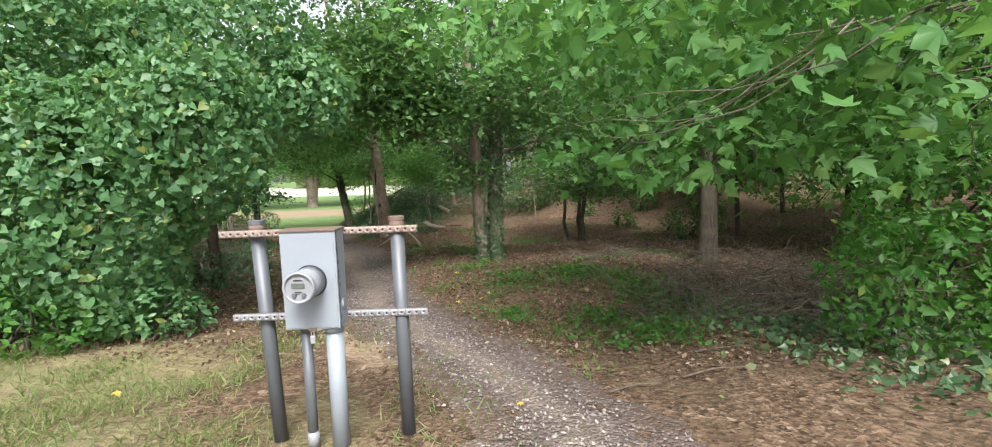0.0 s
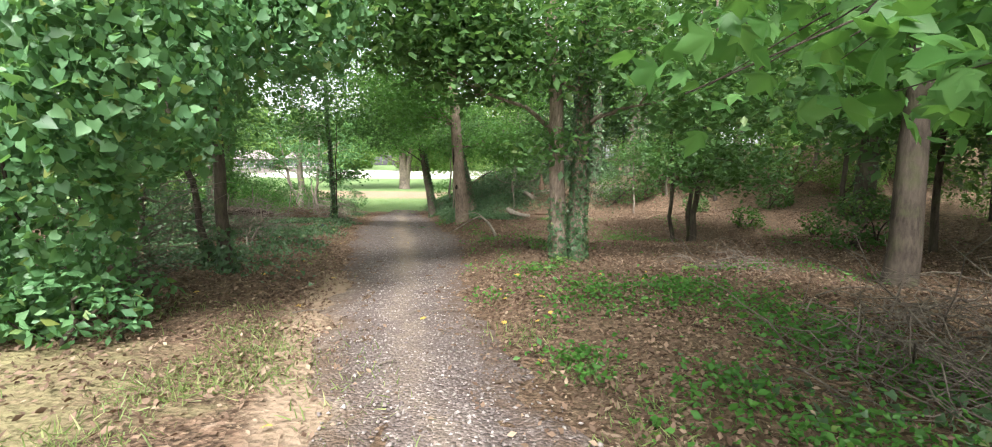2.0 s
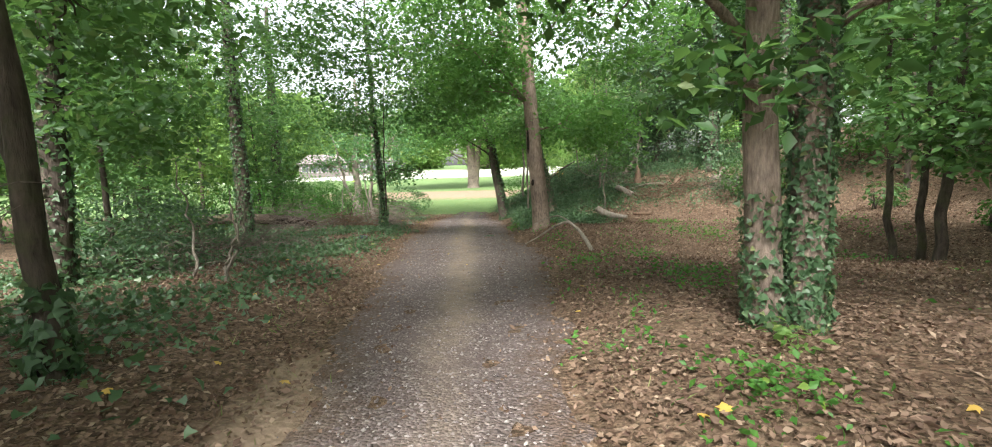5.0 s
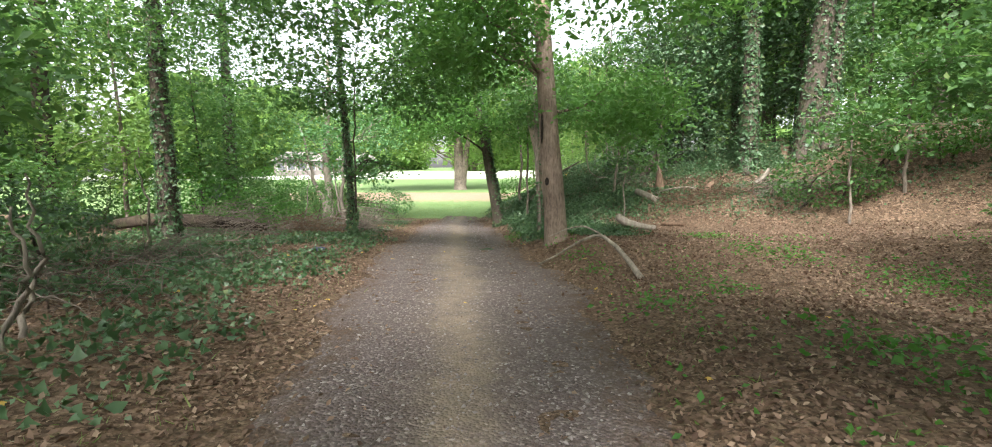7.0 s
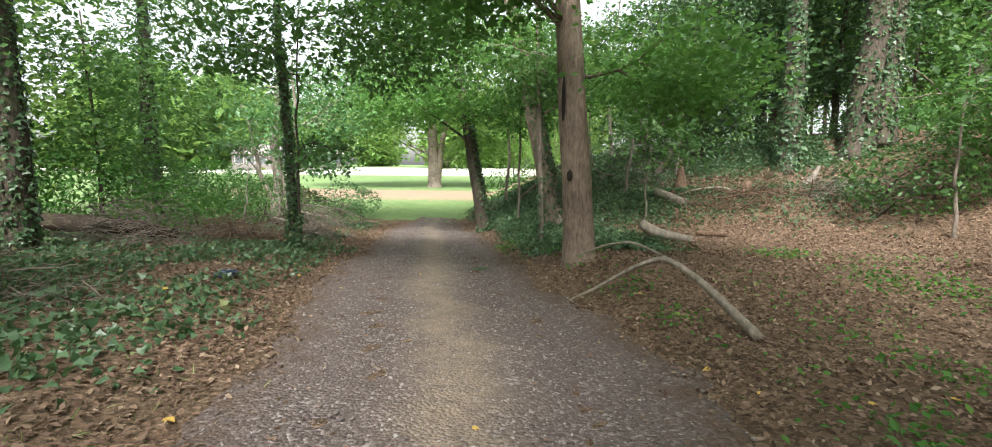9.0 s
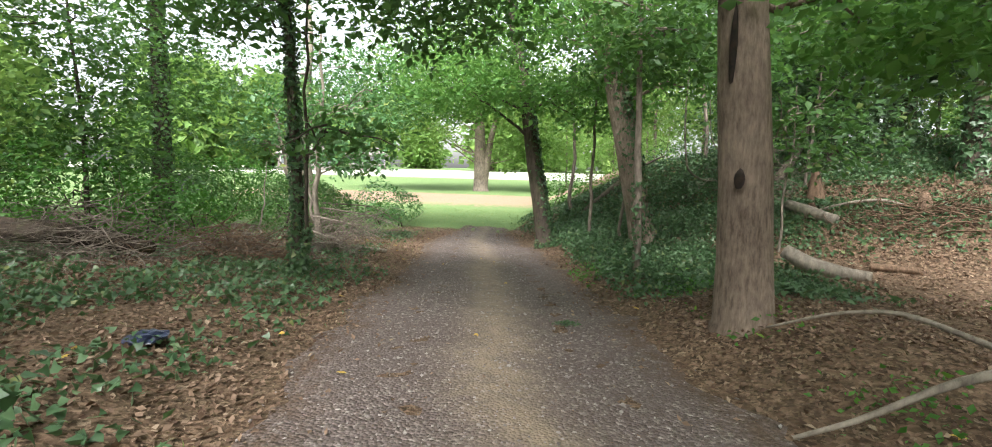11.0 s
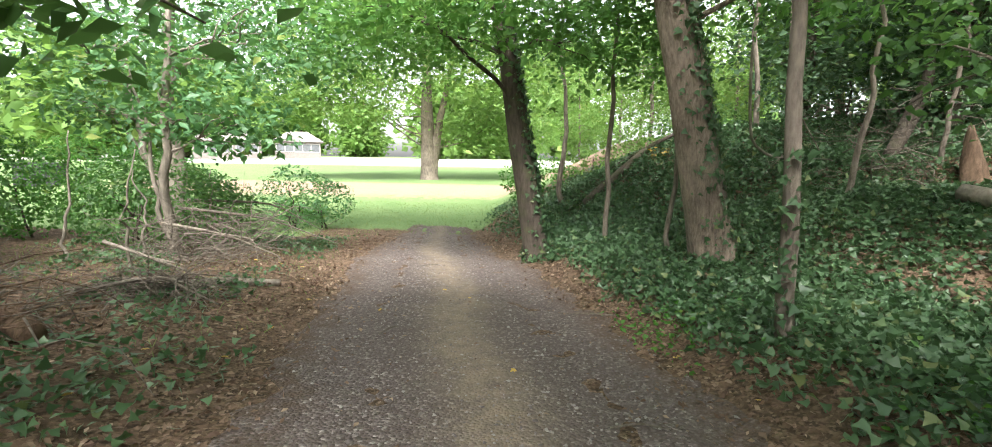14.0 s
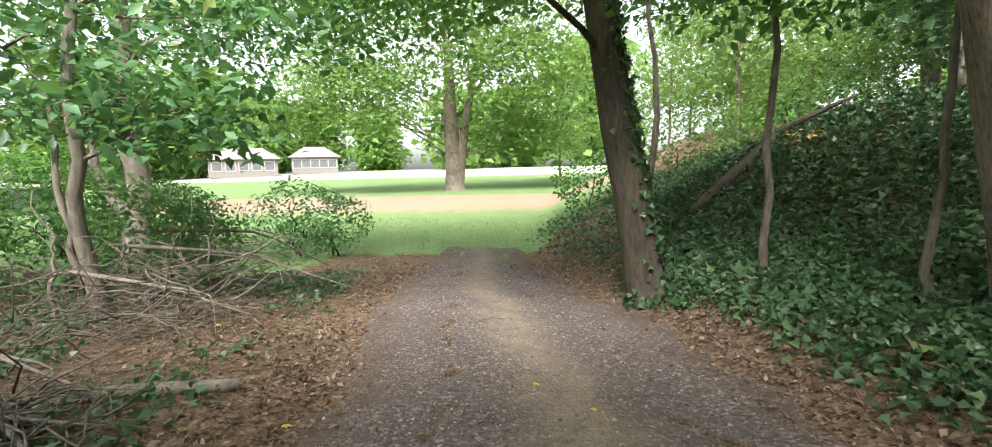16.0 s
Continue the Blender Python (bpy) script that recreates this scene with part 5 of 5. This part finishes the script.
x, y = [np.concatenate(q) for q in zip(places(250000, (-19, 8, 1, 38), g, ivy_share), places(140000, (-9, 2, 24, 36), g, ivy_share))]
cover("ground_ivy", "dark green ivy carpeting the bank and verge", x, y, g, .074, "ivy", "ivy", .5, .11)


def weed_share(x, y):
    u, v = uv(x, y)
    spots = [(2.6, 7.9, .8), (3.1, 7.0, .7), (1.7, 9.6, .6), (.5, 9.0, .7), (1.5, 9.2, .7), (2.3, 8.6, .6), (-.8, 14.9, .7), (-.5, 14.3, .5), (1.6, 19.5, .9), (-.7, 21.3, .6), (0, 20.9, .6), (-1.5, 18.3, .45),
             (-4.0, 20.7, .4), (-3.5, 19.4, .35), (2.0, 5.6, .6), (1.4, 6.3, .5), (-7.1, 26.6, .7), (-5.2, 24.3, .5), (.3, 6.9, .35), (-.4, 10.6, .4), (-2.5, 16.6, .5), (-1.2, 23.6, .6)]
    k = np.zeros_like(x)
    for a, b, r in spots:
        k = np.maximum(k, np.exp(-((x - a) ** 2 + ((y - b) * .8) ** 2) / (r * .75) ** 2))
    verge = .4 * np.exp(-((u - .6) / .5) ** 2) * step(3, 5, y) * (1 - step(16, 20, y)) * step(0, .5, wave(x, y, 2.7, 3))
    patch = .2 * step(.15, .6, wave(x, y, 1.15, 9)) * step(.3, 1, u) * step(7, 9, y) * (1 - step(22, 25, y))
    return np.clip(np.maximum.reduce([k, verge, patch]) * (u > -.15), 0, 1)


x, y = [np.concatenate(q) for q in zip(places(210000, (-9, 12, 3, 30), g, weed_share), places(26000, (-1.5, 5, 4, 12), g, weed_share))]
cover("weeds", "bright green low weeds and seedlings in patches", x, y, g, .06, "plain", "weed", .55, .14)


def grass_share(x, y):
    u, v = uv(x, y)
    open_l = .85 * step(-.3, .5, v) * (1 - step(6.2, 8.2, y - .1 * v)) * step(-.25, .35, wave(x, y, 1.5, 8)) * step(1, 2, y + 2)
    verge = .5 * np.exp(-((v - .7) / .5) ** 2) * step(6, 8, y) * (1 - step(30, 33, y)) * step(-.3, .3, wave(x, y, 1.3, 1))
    rim = .8 * step(.2, 1.5, v) * step(24, 28, y) * (1 - step(36, 39, y)) * (1 - step(8, 10, v))
    right = .5 * np.exp(-((u - .5) / .45) ** 2) * (1 - step(15, 18, y)) * step(3, 5, y) * step(-.1, .4, wave(x, y, 1.9, 5))
    inner = .12 * step(-1.0, -.2, v) * (v < 0) * (1 - step(6, 8, y))
    edge = .5 * np.exp(-((y - 35.8) / .7) ** 2)
    return np.clip(np.maximum.reduce([open_l, verge, rim, right, inner, edge]), 0, 1)


x, y = [np.concatenate(q) for q in zip(places(130000, (-19, 3, -1, 39), g, grass_share), places(90000, (-7, 1, 0, 8), g, grass_share))]
cover("grass", "thin tufts of short green and yellowed grass", x, y, g, .062, "blade", "grass", -.05, .0, -1.3, .45, "grass")
x, y = places(9000, (-20, -9, 33, 39), g, lambda x, y: zones(x, y)[..., 0] * .9)
cover("lawn_grass", "short mown lawn grass", x, y, g, .07, "blade", "grass", -.05, .0, -1.2, .4, "grass")

# bright seedlings
for k, (x, y, s, lf) in enumerate([(-.1, 11.5, .2, "sunny"), (-.15, 11.75, .16, "sunny"), (2.0, 11.0, .16, "sunny"), (-8.6, 6.9, .3, "vine"), (1.4, 5.0, .15, "weed"), (-6.4, 33.2, .3, "yellow")]):
    gg = np.random.default_rng(600 + k)
    root = thing("seedling", on(x, y), "small yellow-leaved seedling in the ivy" if lf == "yellow" else "small bright green seedling on the litter", "plant", "seedlings")
    n = 26
    p = in_blob(n, (0, 0, s * .6), (s, s, s * .5), gg, .3)
    v, f = leaves(p, .085, "plain", gg, .7, .2)
    obj("leaves", np_mesh("leaves", v, f), GREEN[lf], root)
    v, f = tube([(0, 0, -.02), (.01, 0, s * .4), (.0, .01, s * .8)], [.006, .005, .003], 6)
    obj("stem", np_mesh("stem", v, f), GREEN["weed"], root)

# gravel stones, lying on the drive
n = 11000
sy = 1 + 33 * g.random(n) ** 1.15
sx = np.interp(sy, PY, PL) + (np.interp(sy, PY, PR) - np.interp(sy, PY, PL)) * np.clip(.5 + .22 * g.normal(0, 1, n), .02, .98)
c = np.stack([sx, sy, ground(sx, sy) + .02], -1)
octa = np.array([(1, 0, 0), (0, 1, 0), (-1, 0, 0), (0, -1, 0), (0, 0, .7), (0, 0, -.7)])
tri = np.array([(0, 1, 4), (1, 2, 4), (2, 3, 4), (3, 0, 4), (1, 0, 5), (2, 1, 5), (3, 2, 5), (0, 3, 5)])
s = .009 + .012 * g.random(n) ** 3
jit = 1 + .45 * g.normal(0, 1, (n, 6, 1)).clip(-1.2, 1.2)
th = g.random(n) * 6.28
rot = np.stack([np.stack([np.cos(th), -np.sin(th)], -1), np.stack([np.sin(th), np.cos(th)], -1)], 1)
o = octa[None] * jit
o[..., :2] = np.einsum("nij,nkj->nki", rot, o[..., :2])
V = (c[:, None] + o * s[:, None, None]).reshape(-1, 3)
F = (tri[None] + (np.arange(n) * 6)[:, None, None]).reshape(-1, 3)


def stone_mat():
    m, t, b = material("gravel_stone")
    gi = t.nodes.new("ShaderNodeNewGeometry")
    t.links.new(ramp(t, gi.outputs["Random Per Island"], [(0, (.1, .08, .076)), (.5, (.2, .17, .16)), (.85, (.27, .24, .225)), (1, (.35, .32, .3))]), b.inputs["Base Color"])
    b.inputs["Roughness"].default_value = .85
    return m


tagged(obj("gravel", np_mesh("gravel", V, F), stone_mat()), "loose grey and buff gravel stones on the drive", "gravel", kind="stuff")

# single yellow and pale leaves that stand out, and sticks on the drive
spots = [(-1.6, 8.1), (-.55, 8.0), (-.25, 8.9), (.2, 7.4), (-.9, 10.2), (1.4, 9.7), (-.2, 11.0), (.6, 10.6), (2.5, 11.9), (2.1, 12.4), (-.9, 9.6), (1.2, 10.2), (-1.2, 2.2), (.2, 3.4), (-3.3, 4.1), (-1.55, 5.1),
         (-9.7, 19.0), (-9.4, 18.4), (-10.0, 19.3), (-9.9, 17.0), (-1.9, 17.6), (-2.5, 17.4), (-1.0, 18.6), (.4, 17.9), (-10.9, 23.6), (-11.3, 24.5), (-12.4, 26.6), (-10.9, 24.9), (-13, 28.6), (-12.2, 28),
         (-8.3, 25.4), (-9.9, 28.2), (-9.4, 27.8), (-10.3, 26.9), (-6.4, 25.1), (-5.5, 24.8), (-7.4, 21.5), (-8.0, 20.0), (-6.1, 18.0), (-5.0, 16.5), (-10.4, 21.0), (-9.2, 20.6), (-6.9, 26.0), (-5.3, 27.2)]
more = np.random.default_rng(77)
for yy in 6 + 26 * more.random(46):
    side = more.random() < .5
    spots.append((float(np.interp(yy, PY, PR) + .2 + 3 * more.random() ** 2 if side else np.interp(yy, PY, PL) - .2 - 2.2 * more.random() ** 2), float(yy)))
v, f = leaves(np.zeros((1, 3)), .12, "maple", np.random.default_rng(3), .95, 0, 0)
leaf_me = np_mesh("fallen_leaf", v, f)
for k, (x, y) in enumerate(spots):
    ob = obj("fallen_leaf", leaf_me, GREEN["yellow"])
    ob.matrix_basis = pose(x, y, gz(x, y) + .035, g.normal(0, 12), g.normal(0, 12), g.random() * 360)
    ob.scale = [.4 + .38 * g.random()] * 3
    tagged(ob, "single yellow fallen leaf on the ground", "fallen leaf", "yellow leaves")
for k, (x, y, a, l) in enumerate([(-1.85, 8.3, 60, .3), (-1.6, 8.45, 20, .35), (-1.2, 7.5, 80, .2), (-1.4, 6.4, 40, .22), (-7.5, 24.5, 10, .4), (-9.9, 26.0, 70, .3), (-3.2, 7.9, 50, .4), (-5.0, 23.4, 160, .6), (-7.4, 27.3, 170, .7),
                                  (.9, 3.6, 20, .5), (1.6, 3.9, 10, .6), (2.0, 4.6, 15, .7), (-.3, 13.4, 10, .5), (-10.9, 29.9, 30, .35)]):
    dx, dy = l * math.cos(radians(a)), l * math.sin(radians(a))
    limb_thing("stick", "thin dry stick lying on the ground", "stick", [([on(x, y, .03), on(x + dx * .5, y + dy * .5 + .03, .05), on(x + dx, y + dy, .032)], [.009, .008, .004])], BARK["twig"], "sticks on the ground", sides=6)
# moss pad on the drive
p = g.normal(0, 1, (420, 3)) * (.075, .055, .0)
p = p + (-6.6, 22.4, 0)
p[:, 2] = ground(p[:, 0], p[:, 1]) + .022 + .02 * np.exp(-((p[:, 0] + 6.6) ** 2 + (p[:, 1] - 22.4) ** 2) / .006)
v, f = leaves(p, .02, "plain", g, .3, -.6)
tagged(obj("moss", np_mesh("moss", v, f), GREEN["ivy"]), "small cushion of green moss on gravel", "moss", kind="stuff")
